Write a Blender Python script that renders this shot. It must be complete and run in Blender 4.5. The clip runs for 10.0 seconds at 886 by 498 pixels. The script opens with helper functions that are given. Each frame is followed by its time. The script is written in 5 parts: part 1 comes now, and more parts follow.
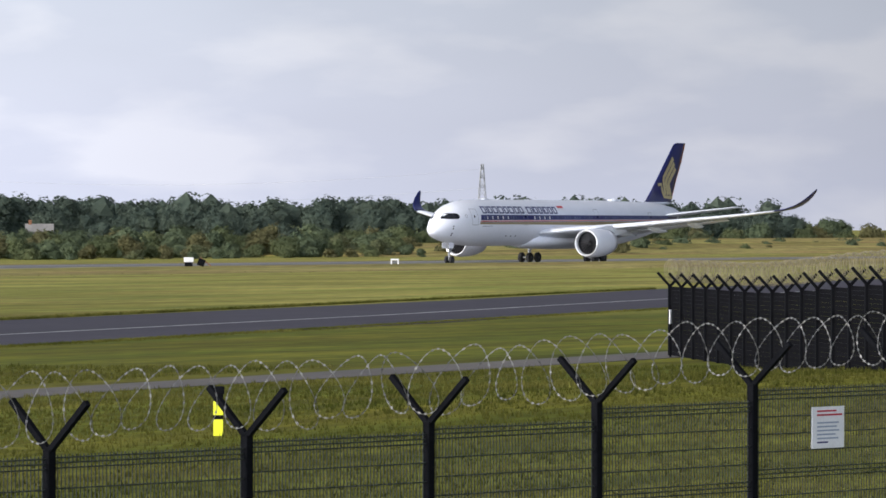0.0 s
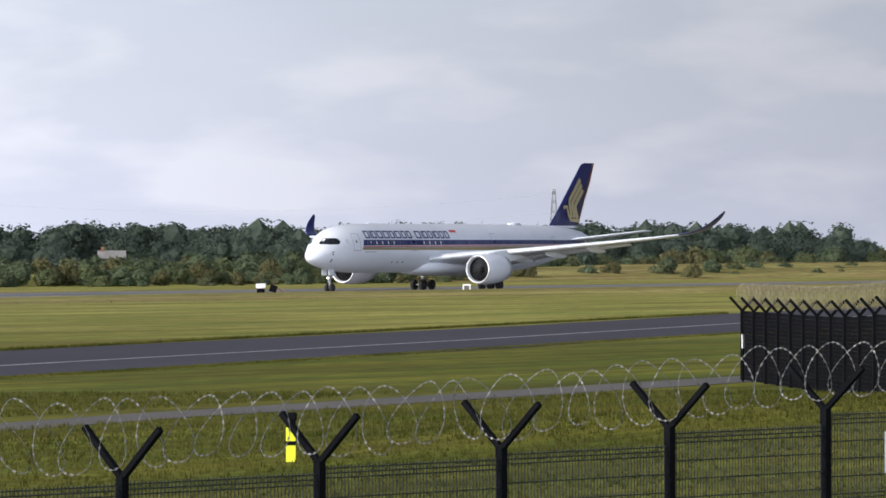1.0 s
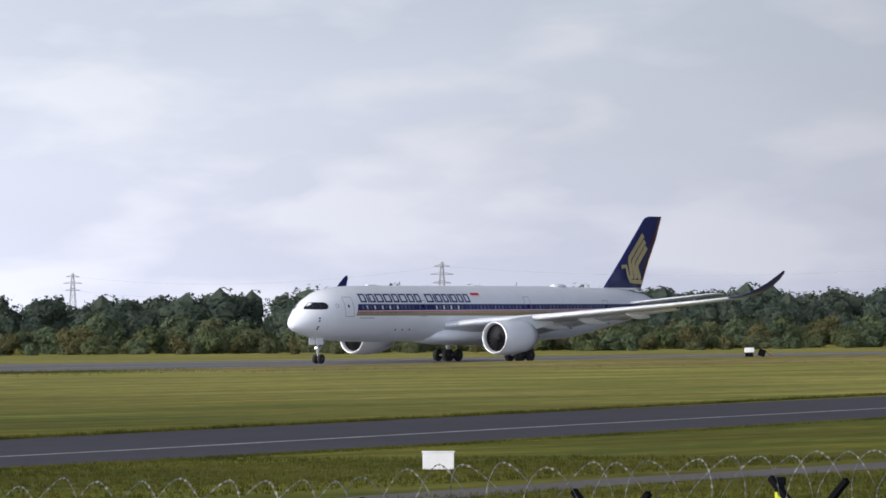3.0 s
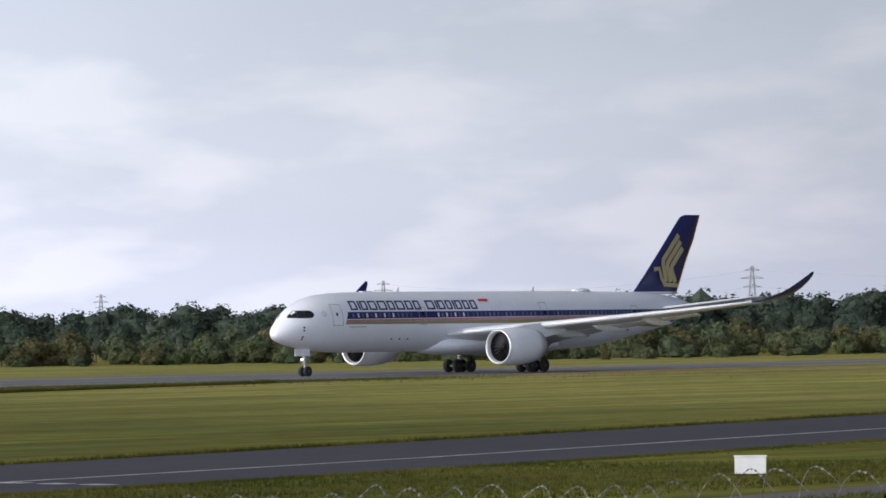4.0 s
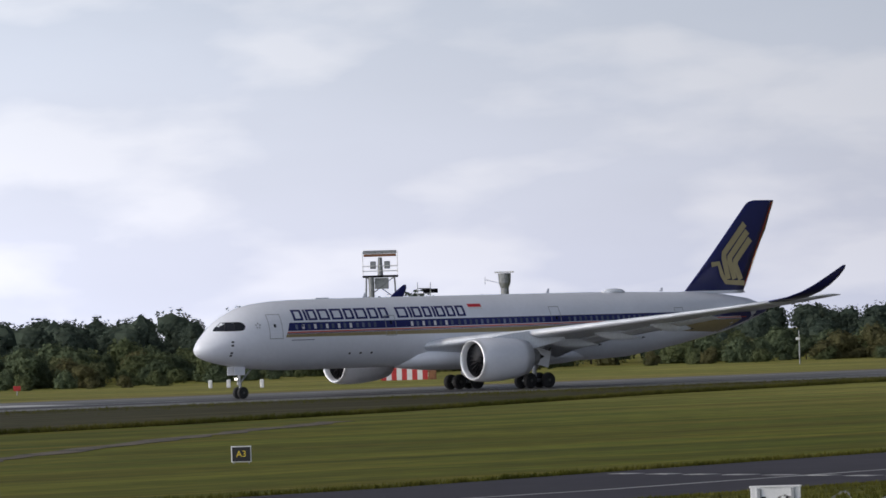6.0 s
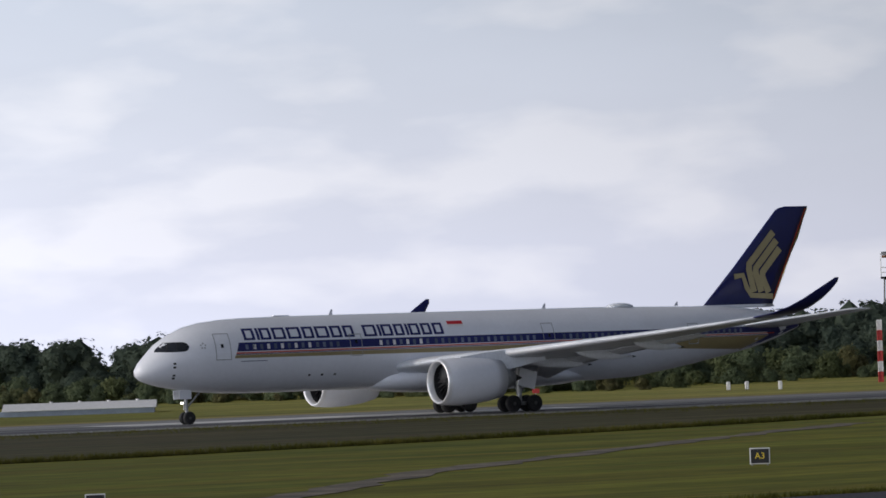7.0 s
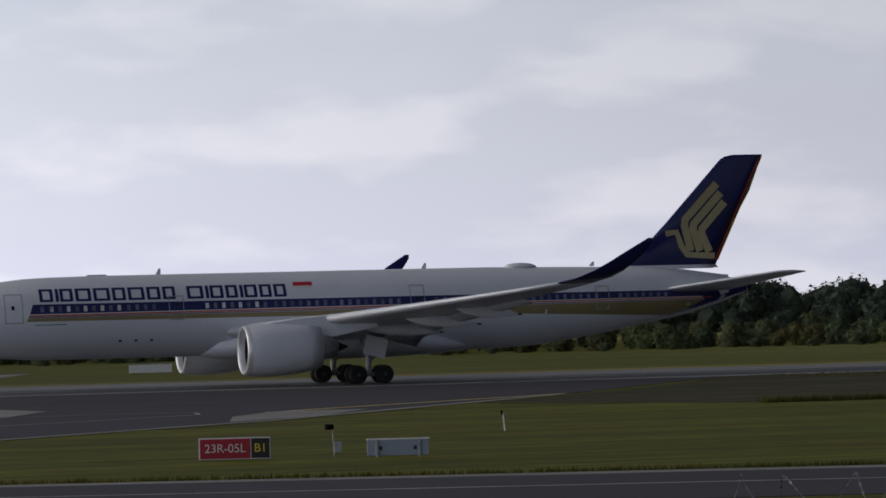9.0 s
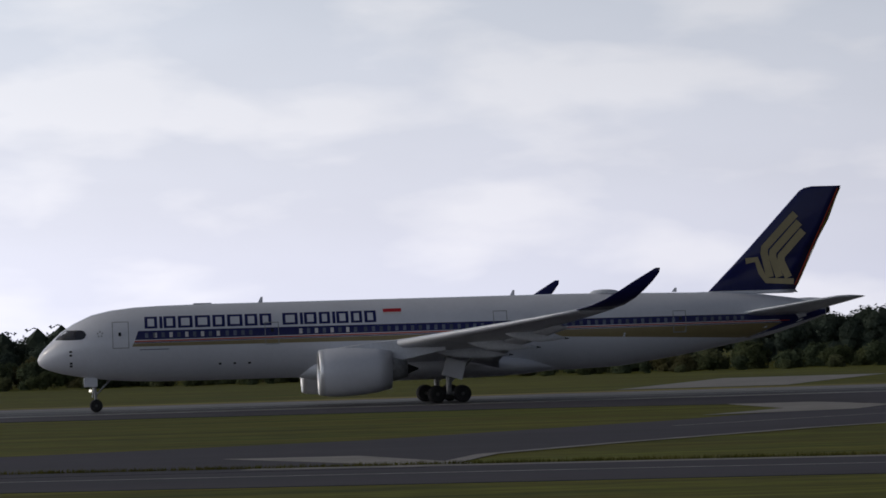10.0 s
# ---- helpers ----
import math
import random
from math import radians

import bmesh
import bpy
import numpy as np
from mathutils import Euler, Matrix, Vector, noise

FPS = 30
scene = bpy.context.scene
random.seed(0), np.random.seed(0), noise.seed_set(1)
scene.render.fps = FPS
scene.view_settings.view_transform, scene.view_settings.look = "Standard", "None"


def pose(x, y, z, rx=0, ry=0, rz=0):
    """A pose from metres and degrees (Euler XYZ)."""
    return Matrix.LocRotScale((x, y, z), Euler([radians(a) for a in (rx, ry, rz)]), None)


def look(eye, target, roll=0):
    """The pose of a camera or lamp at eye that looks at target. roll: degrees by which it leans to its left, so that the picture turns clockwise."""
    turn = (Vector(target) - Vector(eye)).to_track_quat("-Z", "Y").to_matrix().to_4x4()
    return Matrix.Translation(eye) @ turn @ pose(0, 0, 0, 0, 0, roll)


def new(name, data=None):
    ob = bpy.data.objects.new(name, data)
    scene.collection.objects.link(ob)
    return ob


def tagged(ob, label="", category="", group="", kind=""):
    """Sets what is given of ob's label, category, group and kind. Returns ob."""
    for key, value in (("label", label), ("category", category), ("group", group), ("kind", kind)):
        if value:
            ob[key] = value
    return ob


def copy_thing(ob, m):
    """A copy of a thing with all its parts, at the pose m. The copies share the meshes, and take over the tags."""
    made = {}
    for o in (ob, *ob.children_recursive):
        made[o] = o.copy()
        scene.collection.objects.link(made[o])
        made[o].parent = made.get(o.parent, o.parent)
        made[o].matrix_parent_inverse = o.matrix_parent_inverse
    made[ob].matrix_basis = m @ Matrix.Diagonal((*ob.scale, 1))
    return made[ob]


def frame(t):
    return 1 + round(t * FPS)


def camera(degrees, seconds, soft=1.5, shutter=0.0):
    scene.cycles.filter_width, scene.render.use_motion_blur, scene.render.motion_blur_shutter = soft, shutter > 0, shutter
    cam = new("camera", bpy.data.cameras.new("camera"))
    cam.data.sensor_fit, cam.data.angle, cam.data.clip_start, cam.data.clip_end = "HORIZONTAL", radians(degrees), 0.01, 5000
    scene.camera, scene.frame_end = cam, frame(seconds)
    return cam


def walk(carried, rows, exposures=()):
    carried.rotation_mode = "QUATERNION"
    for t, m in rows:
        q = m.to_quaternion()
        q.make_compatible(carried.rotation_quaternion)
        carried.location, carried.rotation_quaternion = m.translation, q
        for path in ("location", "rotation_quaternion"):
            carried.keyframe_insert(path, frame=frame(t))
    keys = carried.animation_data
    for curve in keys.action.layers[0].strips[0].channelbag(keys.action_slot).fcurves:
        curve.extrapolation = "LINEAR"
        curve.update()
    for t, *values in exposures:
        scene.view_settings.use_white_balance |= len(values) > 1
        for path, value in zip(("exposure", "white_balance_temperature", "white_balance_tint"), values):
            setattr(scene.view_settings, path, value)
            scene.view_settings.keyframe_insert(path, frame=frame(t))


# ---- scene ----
cam = camera(10.62, 10.0, soft=1.6)
PATH = [
    (0, (0.00, 0.00, 5.19), (83.761, 54.625, 4.684), 0.07),
    (0.5, (0.00, 0.00, 5.19), (83.402, 55.171, 4.731), -0.01),
    (1, (0.00, 0.00, 5.19), (82.929, 55.882, 5.218), -0.15),
    (1.5, (0.00, 0.00, 5.19), (82.350, 56.730, 5.687), -0.21),
    (2, (0.00, 0.00, 5.19), (81.196, 58.370, 5.529), -0.32),
    (2.5, (0.00, 0.00, 5.19), (78.528, 61.909, 5.937), -0.18),
    (2.7, (0.00, 0.00, 5.19), (77.752, 62.875, 6.369), -0.19),
    (3.8, (0.00, 0.00, 5.19), (73.633, 67.650, 6.500), -0.54),
    (4, (0.00, 0.00, 5.19), (72.460, 68.899, 6.764), -0.73),
    (4.5, (0.00, 0.00, 5.19), (69.335, 72.053, 6.192), -1.13),
    (5, (0.00, 0.00, 5.19), (65.897, 75.194, 7.037), -1.46),
    (5.5, (0.00, 0.00, 5.19), (63.207, 77.472, 6.891), -1.65),
    (5.7, (0.00, 0.00, 5.19), (62.092, 78.370, 6.853), -1.64),
    (6.8, (0.00, 0.00, 5.19), (52.687, 84.965, 7.407), -2.08),
    (7, (0.00, 0.00, 5.19), (50.911, 86.043, 7.355), -1.97),
    (7.5, (0.00, 0.00, 5.19), (45.322, 89.119, 7.152), -1.87),
    (8, (0.00, 0.00, 5.19), (39.171, 91.991, 7.021), -1.47),
    (8.2, (0.00, 0.00, 5.19), (35.940, 93.308, 6.625), -1.68),
    (8.5, (0.00, 0.00, 5.19), (32.545, 94.549, 6.334), -1.67),
    (8.7, (-0.00, -0.00, 5.19), (30.693, 95.167, 6.276), -1.52),
    (8.8, (-0.05, -0.35, 5.19), (29.646, 95.135, 6.313), -1.46),
    (8.9, (-0.45, -2.86, 5.19), (28.164, 92.946, 6.394), -1.42),
    (9, (-1.06, -6.67, 5.19), (26.177, 89.544, 6.529), -1.42),
    (9.1, (-1.68, -10.58, 5.19), (23.747, 86.124, 6.754), -1.48),
    (9.2, (-2.29, -14.49, 5.19), (21.107, 82.717, 6.970), -1.55),
    (9.3, (-2.91, -18.40, 5.19), (18.281, 79.309, 7.060), -1.57),
    (9.4, (-3.53, -22.31, 5.19), (15.342, 75.872, 7.077), -1.57),
    (9.5, (-4.15, -26.22, 5.19), (12.673, 72.333, 7.089), -1.57),
    (9.6, (-4.77, -30.13, 5.19), (10.531, 68.669, 7.121), -1.59),
    (9.7, (-5.39, -34.05, 5.19), (8.666, 64.942, 7.146), -1.61),
    (9.8, (-6.01, -37.96, 5.19), (6.699, 61.212, 7.149), -1.63),
    (9.9, (-6.63, -41.87, 5.19), (4.475, 57.494, 7.117), -1.65),
    (10, (-7.25, -45.78, 5.19), (2.199, 53.755, 7.074), -1.66),
]
ROLL_OUT = [(0, 525.95), (0.5, 504.26), (1, 481.99), (1.5, 459.12), (2, 435.69), (2.5, 411.79), (2.7, 402.13), (3.8, 347.77), (4, 337.58), (4.5, 311.77), (5, 285.42), (5.5, 258.51), (5.7, 247.60), (6.8, 186.04), (7, 174.74), (7.5, 146.54), (8, 117.97), (8.2, 106.29), (8.5, 88.42), (9, 57.77), (9.5, 26.88), (10, -3.69)]
walk(cam, [(t, look(eye, target, roll)) for t, eye, target, roll in PATH],
     exposures=[(0, 0.36, 6500, 10), (2.5, 0.13, 6500, 10), (5, -0.33, 6530, 10), (7.5, -0.96, 6640, 10), (10, -1.68, 6700, 10)])
RUNWAY_Y = 345.05

# ---- world and sun ----
SUN_AZ, SUN_EL = -72.0, 30.0   # degrees from +y towards +x, and above the horizon
SUN_DIR = Vector((math.sin(radians(SUN_AZ)) * math.cos(radians(SUN_EL)), math.cos(radians(SUN_AZ)) * math.cos(radians(SUN_EL)), math.sin(radians(SUN_EL))))
world = bpy.data.worlds.new("sky")
scene.world = world
world.use_nodes = True


def sky_world():
    nt = world.node_tree
    n, l = nt.nodes, nt.links
    n.clear()
    out, bg = n.new("ShaderNodeOutputWorld"), n.new("ShaderNodeBackground")
    sky = n.new("ShaderNodeTexSky")
    sky.sky_type, sky.sun_disc = "NISHITA", False
    sky.sun_elevation, sky.sun_rotation = radians(SUN_EL), radians(SUN_AZ)
    sky.altitude, sky.air_density, sky.dust_density, sky.ozone_density = 60, 1.0, 1.6, 1.5
    tc = n.new("ShaderNodeTexCoord")
    mp = n.new("ShaderNodeMapping")
    mp.inputs["Scale"].default_value = (1, 1, 3.0)
    l.new(tc.outputs["Generated"], mp.inputs[0])
    # haze brightens towards the sun's side of the sky
    dot = n.new("ShaderNodeVectorMath"); dot.operation = "DOT_PRODUCT"
    dot.inputs[1].default_value = SUN_DIR
    l.new(tc.outputs["Generated"], dot.inputs[0])
    half = n.new("ShaderNodeMath"); half.operation = "MULTIPLY_ADD"
    half.inputs[1].default_value = half.inputs[2].default_value = 0.5
    l.new(dot.outputs["Value"], half.inputs[0])
    pw = n.new("ShaderNodeMath"); pw.operation = "POWER"; pw.inputs[1].default_value = 1.68
    l.new(half.outputs[0], pw.inputs[0])
    gain = n.new("ShaderNodeMath"); gain.operation = "MULTIPLY"; gain.inputs[1].default_value = 1.08
    # and thins out overhead, where the sky is deeper
    sep, thin, ex, lift = n.new("ShaderNodeSeparateXYZ"), n.new("ShaderNodeMath"), n.new("ShaderNodeMath"), n.new("ShaderNodeMath")
    l.new(tc.outputs["Generated"], sep.inputs[0])
    thin.operation, thin.inputs[1].default_value = "MULTIPLY", -4.6
    l.new(sep.outputs["Z"], thin.inputs[0])
    ex.operation, ex.inputs[0].default_value = "POWER", math.e
    l.new(thin.outputs[0], ex.inputs[1])
    lift.operation, lift.inputs[1].default_value, lift.inputs[2].default_value = "MULTIPLY_ADD", 0.94, 0.09
    ex.use_clamp = True
    l.new(ex.outputs[0], lift.inputs[0])
    both = n.new("ShaderNodeMath"); both.operation = "MULTIPLY"
    l.new(pw.outputs[0], both.inputs[0]); l.new(lift.outputs[0], both.inputs[1])
    l.new(both.outputs[0], gain.inputs[0])
    big = n.new("ShaderNodeTexNoise")
    big.inputs["Scale"].default_value, big.inputs["Detail"].default_value = 23.0, 9
    big.inputs["Roughness"].default_value, big.inputs["Distortion"].default_value = 0.46, 0.1
    l.new(mp.outputs[0], big.inputs["Vector"])
    ramp = n.new("ShaderNodeValToRGB")
    ramp.color_ramp.elements[0].position, ramp.color_ramp.elements[1].position = 0.47, 0.63
    l.new(big.outputs["Fac"], ramp.inputs[0])
    veil = n.new("ShaderNodeMixRGB")
    vf = n.new("ShaderNodeMath"); vf.operation, vf.inputs[1].default_value, vf.inputs[2].default_value = "MULTIPLY_ADD", 0.6, 0.2
    l.new(ex.outputs[0], vf.inputs[0]); l.new(vf.outputs[0], veil.inputs[0])
    veil.inputs[2].default_value = (6.05, 6.4, 8.05, 1)
    l.new(sky.outputs[0], veil.inputs[1])
    mix = n.new("ShaderNodeMixRGB")
    mix.inputs[2].default_value = (9.0, 8.85, 9.0, 1)
    fac = n.new("ShaderNodeMath"); fac.operation = "MULTIPLY"; fac.inputs[1].default_value = 0.25
    l.new(ramp.outputs[0], fac.inputs[0])
    # broad grey cloud bases
    base, shade, dim = n.new("ShaderNodeTexNoise"), n.new("ShaderNodeMapRange"), n.new("ShaderNodeMixRGB")
    base.inputs["Scale"].default_value, base.inputs["Detail"].default_value = 11.0, 5
    l.new(mp.outputs[0], base.inputs["Vector"])
    shade.inputs["From Min"].default_value, shade.inputs["From Max"].default_value = 0.42, 0.62
    shade.inputs["To Min"].default_value, shade.inputs["To Max"].default_value = 0.975, 1.015
    l.new(base.outputs["Fac"], shade.inputs["Value"])
    dim.blend_type, dim.inputs[0].default_value = "MULTIPLY", 1.0
    l.new(veil.outputs[0], dim.inputs[1]); l.new(shade.outputs[0], dim.inputs[2])
    l.new(fac.outputs[0], mix.inputs[0]); l.new(dim.outputs[0], mix.inputs[1])
    l.new(mix.outputs[0], bg.inputs[0])
    l.new(gain.outputs[0], bg.inputs[1])
    l.new(bg.outputs[0], out.inputs[0])


sky_world()
sun = new("sun", bpy.data.lights.new("sun", "SUN"))
sun.data.energy, sun.data.angle, sun.data.color = 1.6, radians(1.5), (1.0, 0.94, 0.84)
sun.matrix_world = look(SUN_DIR * 300 + Vector((100, 200, 0)), (100, 200, 0))


# ---- materials ----
def mat(name, color, rough=0.6, metal=0.0, var=0.12, scale=2.0, fine=30.0, bump=0.0, coat=0.0, second=None, stretch=(1, 1, 1), spec=0.5, island=0.0, leafy=0.0):
    """A surface with broad patches and fine grain."""
    m = bpy.data.materials.new(name)
    m.use_nodes = True
    nt = m.node_tree
    n, l = nt.nodes, nt.links
    b = n["Principled BSDF"]
    b.inputs["Roughness"].default_value, b.inputs["Metallic"].default_value = rough, metal
    b.inputs["Coat Weight"].default_value = coat
    b.inputs["Specular IOR Level"].default_value = spec
    tc, mp = n.new("ShaderNodeTexCoord"), n.new("ShaderNodeMapping")
    mp.inputs["Scale"].default_value = stretch
    l.new(tc.outputs["Object"], mp.inputs[0])
    a, f = n.new("ShaderNodeTexNoise"), n.new("ShaderNodeTexNoise")
    a.inputs["Scale"].default_value, a.inputs["Detail"].default_value = scale, 5
    f.inputs["Scale"].default_value, f.inputs["Detail"].default_value = fine, 3
    l.new(mp.outputs[0], a.inputs["Vector"]); l.new(mp.outputs[0], f.inputs["Vector"])
    r = n.new("ShaderNodeValToRGB")
    r.color_ramp.elements[0].position, r.color_ramp.elements[1].position = 0.35, 0.65
    lo = [c * (1 - var) for c in color[:3]]
    hi = list(second[:3]) if second else [min(1, c * (1 + var)) for c in color[:3]]
    r.color_ramp.elements[0].color, r.color_ramp.elements[1].color = (*lo, 1), (*hi, 1)
    l.new(a.outputs["Fac"], r.inputs[0])
    v = n.new("ShaderNodeHueSaturation")
    mr = n.new("ShaderNodeMapRange")
    mr.inputs["From Min"].default_value, mr.inputs["From Max"].default_value = 0.3, 0.7
    mr.inputs["To Min"].default_value, mr.inputs["To Max"].default_value = 1 - var, 1 + var
    l.new(f.outputs["Fac"], mr.inputs["Value"])
    last = mr.outputs[0]
    if island:
        g = n.new("ShaderNodeNewGeometry"); oi = n.new("ShaderNodeObjectInfo")
        s = n.new("ShaderNodeMath"); s.operation = "ADD"
        l.new(g.outputs["Random Per Island"], s.inputs[0]); l.new(oi.outputs["Random"], s.inputs[1])
        q = n.new("ShaderNodeMapRange")
        q.inputs["From Max"].default_value = 2.0
        q.inputs["To Min"].default_value, q.inputs["To Max"].default_value = 1 - island, 1 + island
        l.new(s.outputs[0], q.inputs["Value"])
        k = n.new("ShaderNodeMath"); k.operation = "MULTIPLY"
        l.new(last, k.inputs[0]); l.new(q.outputs[0], k.inputs[1])
        last = k.outputs[0]
    l.new(last, v.inputs["Value"]); l.new(r.outputs[0], v.inputs["Color"])
    l.new(v.outputs[0], b.inputs["Base Color"])
    if leafy:
        tr, mx = n.new("ShaderNodeBsdfTranslucent"), n.new("ShaderNodeMixShader")
        mx.inputs[0].default_value = leafy
        l.new(v.outputs[0], tr.inputs[0]); l.new(b.outputs[0], mx.inputs[1]); l.new(tr.outputs[0], mx.inputs[2])
        l.new(mx.outputs[0], n["Material Output"].inputs[0])
    if bump:
        bp = n.new("ShaderNodeBump")
        bp.inputs["Strength"].default_value, bp.inputs["Distance"].default_value = bump, 0.03
        l.new(f.outputs["Fac"], bp.inputs["Height"]); l.new(bp.outputs[0], b.inputs["Normal"])
    return m


def glow(name, color, strength):
    m = bpy.data.materials.new(name)
    m.use_nodes = True
    b = m.node_tree.nodes["Principled BSDF"]
    b.inputs["Base Color"].default_value = b.inputs["Emission Color"].default_value = (*color, 1)
    b.inputs["Emission Strength"].default_value = strength
    return m


M_GRASS = mat("mown_grass", (0.090, 0.105, 0.008), 0.95, var=0.2, scale=0.09, fine=1.6, second=(0.132, 0.134, 0.014), stretch=(0.35, 1.5, 1), spec=0.1)
M_MEADOW = mat("hay_meadow", (0.24, 0.21, 0.06), 0.95, var=0.22, scale=0.05, fine=0.6, second=(0.29, 0.245, 0.085), stretch=(0.3, 2.4, 1), spec=0.1)


def dry_out(m):
    """The grass turns to yellow hay towards the far runway end."""
    n, l = m.node_tree.nodes, m.node_tree.links
    b = n["Principled BSDF"]
    old = b.inputs["Base Color"].links[0].from_socket
    tc, sp = n.new("ShaderNodeTexCoord"), n.new("ShaderNodeSeparateXYZ")
    l.new(tc.outputs["Object"], sp.inputs[0])
    wob = n.new("ShaderNodeTexNoise")
    wob.inputs["Scale"].default_value = 0.03
    l.new(tc.outputs["Object"], wob.inputs["Vector"])
    fx, fy = n.new("ShaderNodeMapRange"), n.new("ShaderNodeMapRange")
    for f, out, lo, hi in ((fx, "X", 140, 290), (fy, "Y", 126, 160)):
        f.interpolation_type = "SMOOTHSTEP"
        f.inputs["From Min"].default_value, f.inputs["From Max"].default_value = lo, hi
        l.new(sp.outputs[out], f.inputs["Value"])
    k, k2 = n.new("ShaderNodeMath"), n.new("ShaderNodeMath")
    k.operation = k2.operation = "MULTIPLY"
    l.new(fx.outputs[0], k.inputs[0]); l.new(fy.outputs[0], k.inputs[1])
    amt = n.new("ShaderNodeMapRange")
    amt.inputs["From Min"].default_value, amt.inputs["From Max"].default_value = 0.25, 0.6
    amt.inputs["To Min"].default_value = 0.6
    l.new(wob.outputs["Fac"], amt.inputs["Value"])
    l.new(k.outputs[0], k2.inputs[0]); l.new(amt.outputs[0], k2.inputs[1])
    hay = n.new("ShaderNodeHueSaturation")
    hay.inputs["Hue"].default_value, hay.inputs["Saturation"].default_value, hay.inputs["Value"].default_value = 0.482, 0.86, 2.2
    l.new(old, hay.inputs["Color"])
    mix = n.new("ShaderNodeMixRGB")
    l.new(k2.outputs[0], mix.inputs[0]); l.new(old, mix.inputs[1]); l.new(hay.outputs[0], mix.inputs[2])
    l.new(mix.outputs[0], b.inputs["Base Color"])


def mown(m, low=0.8, high=1.2):
    """Uneven mowing streaks along the runway and ragged brown and green patches."""
    n, l = m.node_tree.nodes, m.node_tree.links
    b = n["Principled BSDF"]
    old = b.inputs["Base Color"].links[0].from_socket
    tc = n.new("ShaderNodeTexCoord")
    last = old
    for stretch, scale, lo, hi in (((0.012, 0.34, 1), 1.0, low, high), ((0.06, 0.9, 1), 1.0, 0.87, 1.13), ((1, 2.5, 1), 0.35, 0.82, 1.2)):
        mp, t, r, v = n.new("ShaderNodeMapping"), n.new("ShaderNodeTexNoise"), n.new("ShaderNodeMapRange"), n.new("ShaderNodeHueSaturation")
        mp.inputs["Scale"].default_value = stretch
        mp.inputs["Rotation"].default_value = (0, 0, radians(-6))
        t.inputs["Scale"].default_value, t.inputs["Detail"].default_value = scale, 4
        l.new(tc.outputs["Object"], mp.inputs[0]); l.new(mp.outputs[0], t.inputs["Vector"])
        r.inputs["From Min"].default_value, r.inputs["From Max"].default_value = 0.36, 0.64
        r.inputs["To Min"].default_value, r.inputs["To Max"].default_value = lo, hi
        l.new(t.outputs["Fac"], r.inputs["Value"])
        l.new(r.outputs[0], v.inputs["Value"]); l.new(last, v.inputs["Color"])
        last = v.outputs[0]
    tone, hue = n.new("ShaderNodeTexNoise"), n.new("ShaderNodeMapRange")
    mp, v = n.new("ShaderNodeMapping"), n.new("ShaderNodeHueSaturation")
    mp.inputs["Scale"].default_value = (0.02, 0.12, 1)
    tone.inputs["Scale"].default_value, tone.inputs["Detail"].default_value = 1.3, 6
    l.new(tc.outputs["Object"], mp.inputs[0]); l.new(mp.outputs[0], tone.inputs["Vector"])
    hue.inputs["From Min"].default_value, hue.inputs["From Max"].default_value = 0.35, 0.65
    hue.inputs["To Min"].default_value, hue.inputs["To Max"].default_value = 0.475, 0.515
    l.new(tone.outputs["Fac"], hue.inputs["Value"])
    l.new(hue.outputs[0], v.inputs["Hue"]); l.new(last, v.inputs["Color"])
    l.new(v.outputs[0], b.inputs["Base Color"])


dry_out(M_GRASS)
mown(M_GRASS)
M_ROUGH = mat("rough_grass", (0.050, 0.050, 0.020), 0.95, var=0.25, scale=0.08, fine=0.8, second=(0.070, 0.062, 0.026), stretch=(0.3, 2.0, 1), spec=0.1)
mown(M_ROUGH)
mown(M_MEADOW, 0.8, 1.2)
M_ASPHALT_PALE = mat("pale_asphalt", (0.09, 0.08, 0.072), 0.9, var=0.15, scale=0.1, fine=2)
M_ASPHALT = mat("asphalt", (0.042, 0.038, 0.050), 0.85, var=0.14, scale=0.06, fine=1.5, stretch=(0.3, 1, 1), spec=0.25)
M_RUNWAY = mat("grooved_asphalt", (0.13, 0.126, 0.12), 0.6, var=0.2, scale=0.05, fine=0.8, stretch=(0.08, 1, 1), spec=0.25)
M_RUBBER_MARK = mat("rubbered_asphalt", (0.022, 0.022, 0.026), 0.7, var=0.25, scale=0.2, fine=2.0, stretch=(0.05, 1, 1))
M_CONCRETE = mat("pale_concrete", (0.23, 0.22, 0.205), 0.9, var=0.15, scale=0.3, fine=3)
# pale colour that holds the runway's grazing glare
M_RUNWAY_GLARE = mat("painted_runway_glare", (0.5, 0.49, 0.47), 0.6, var=0.12, scale=0.2, fine=3)
M_PAINT_LINE = mat("worn_white_paint", (0.33, 0.33, 0.33), 0.8, var=0.25, scale=0.6, fine=4)
M_DIRT = mat("bare_dirt", (0.085, 0.066, 0.04), 0.95, var=0.5, scale=0.3, fine=1.5, second=(0.14, 0.112, 0.075))
M_WHITE = mat("white_gloss_paint", (0.77, 0.79, 0.84), 0.28, var=0.02, scale=0.4, fine=3, coat=0.3)
M_NAVY = mat("navy_gloss_paint", (0.010, 0.014, 0.11), 0.3, var=0.06, scale=0.5, fine=4, coat=0.3)
M_GOLD = mat("ochre_gold_paint", (0.30, 0.24, 0.115), 0.35, var=0.05, scale=0.5, fine=4, coat=0.2)
M_TAIL_GOLD = mat("pale_gold_paint", (0.40, 0.34, 0.19), 0.4, var=0.04)
M_ORANGE = mat("orange_red_paint", (0.58, 0.075, 0.025), 0.35, var=0.05, scale=0.5, fine=4)
M_FLAGRED = mat("flag_red_paint", (0.55, 0.02, 0.03), 0.35, var=0.04)
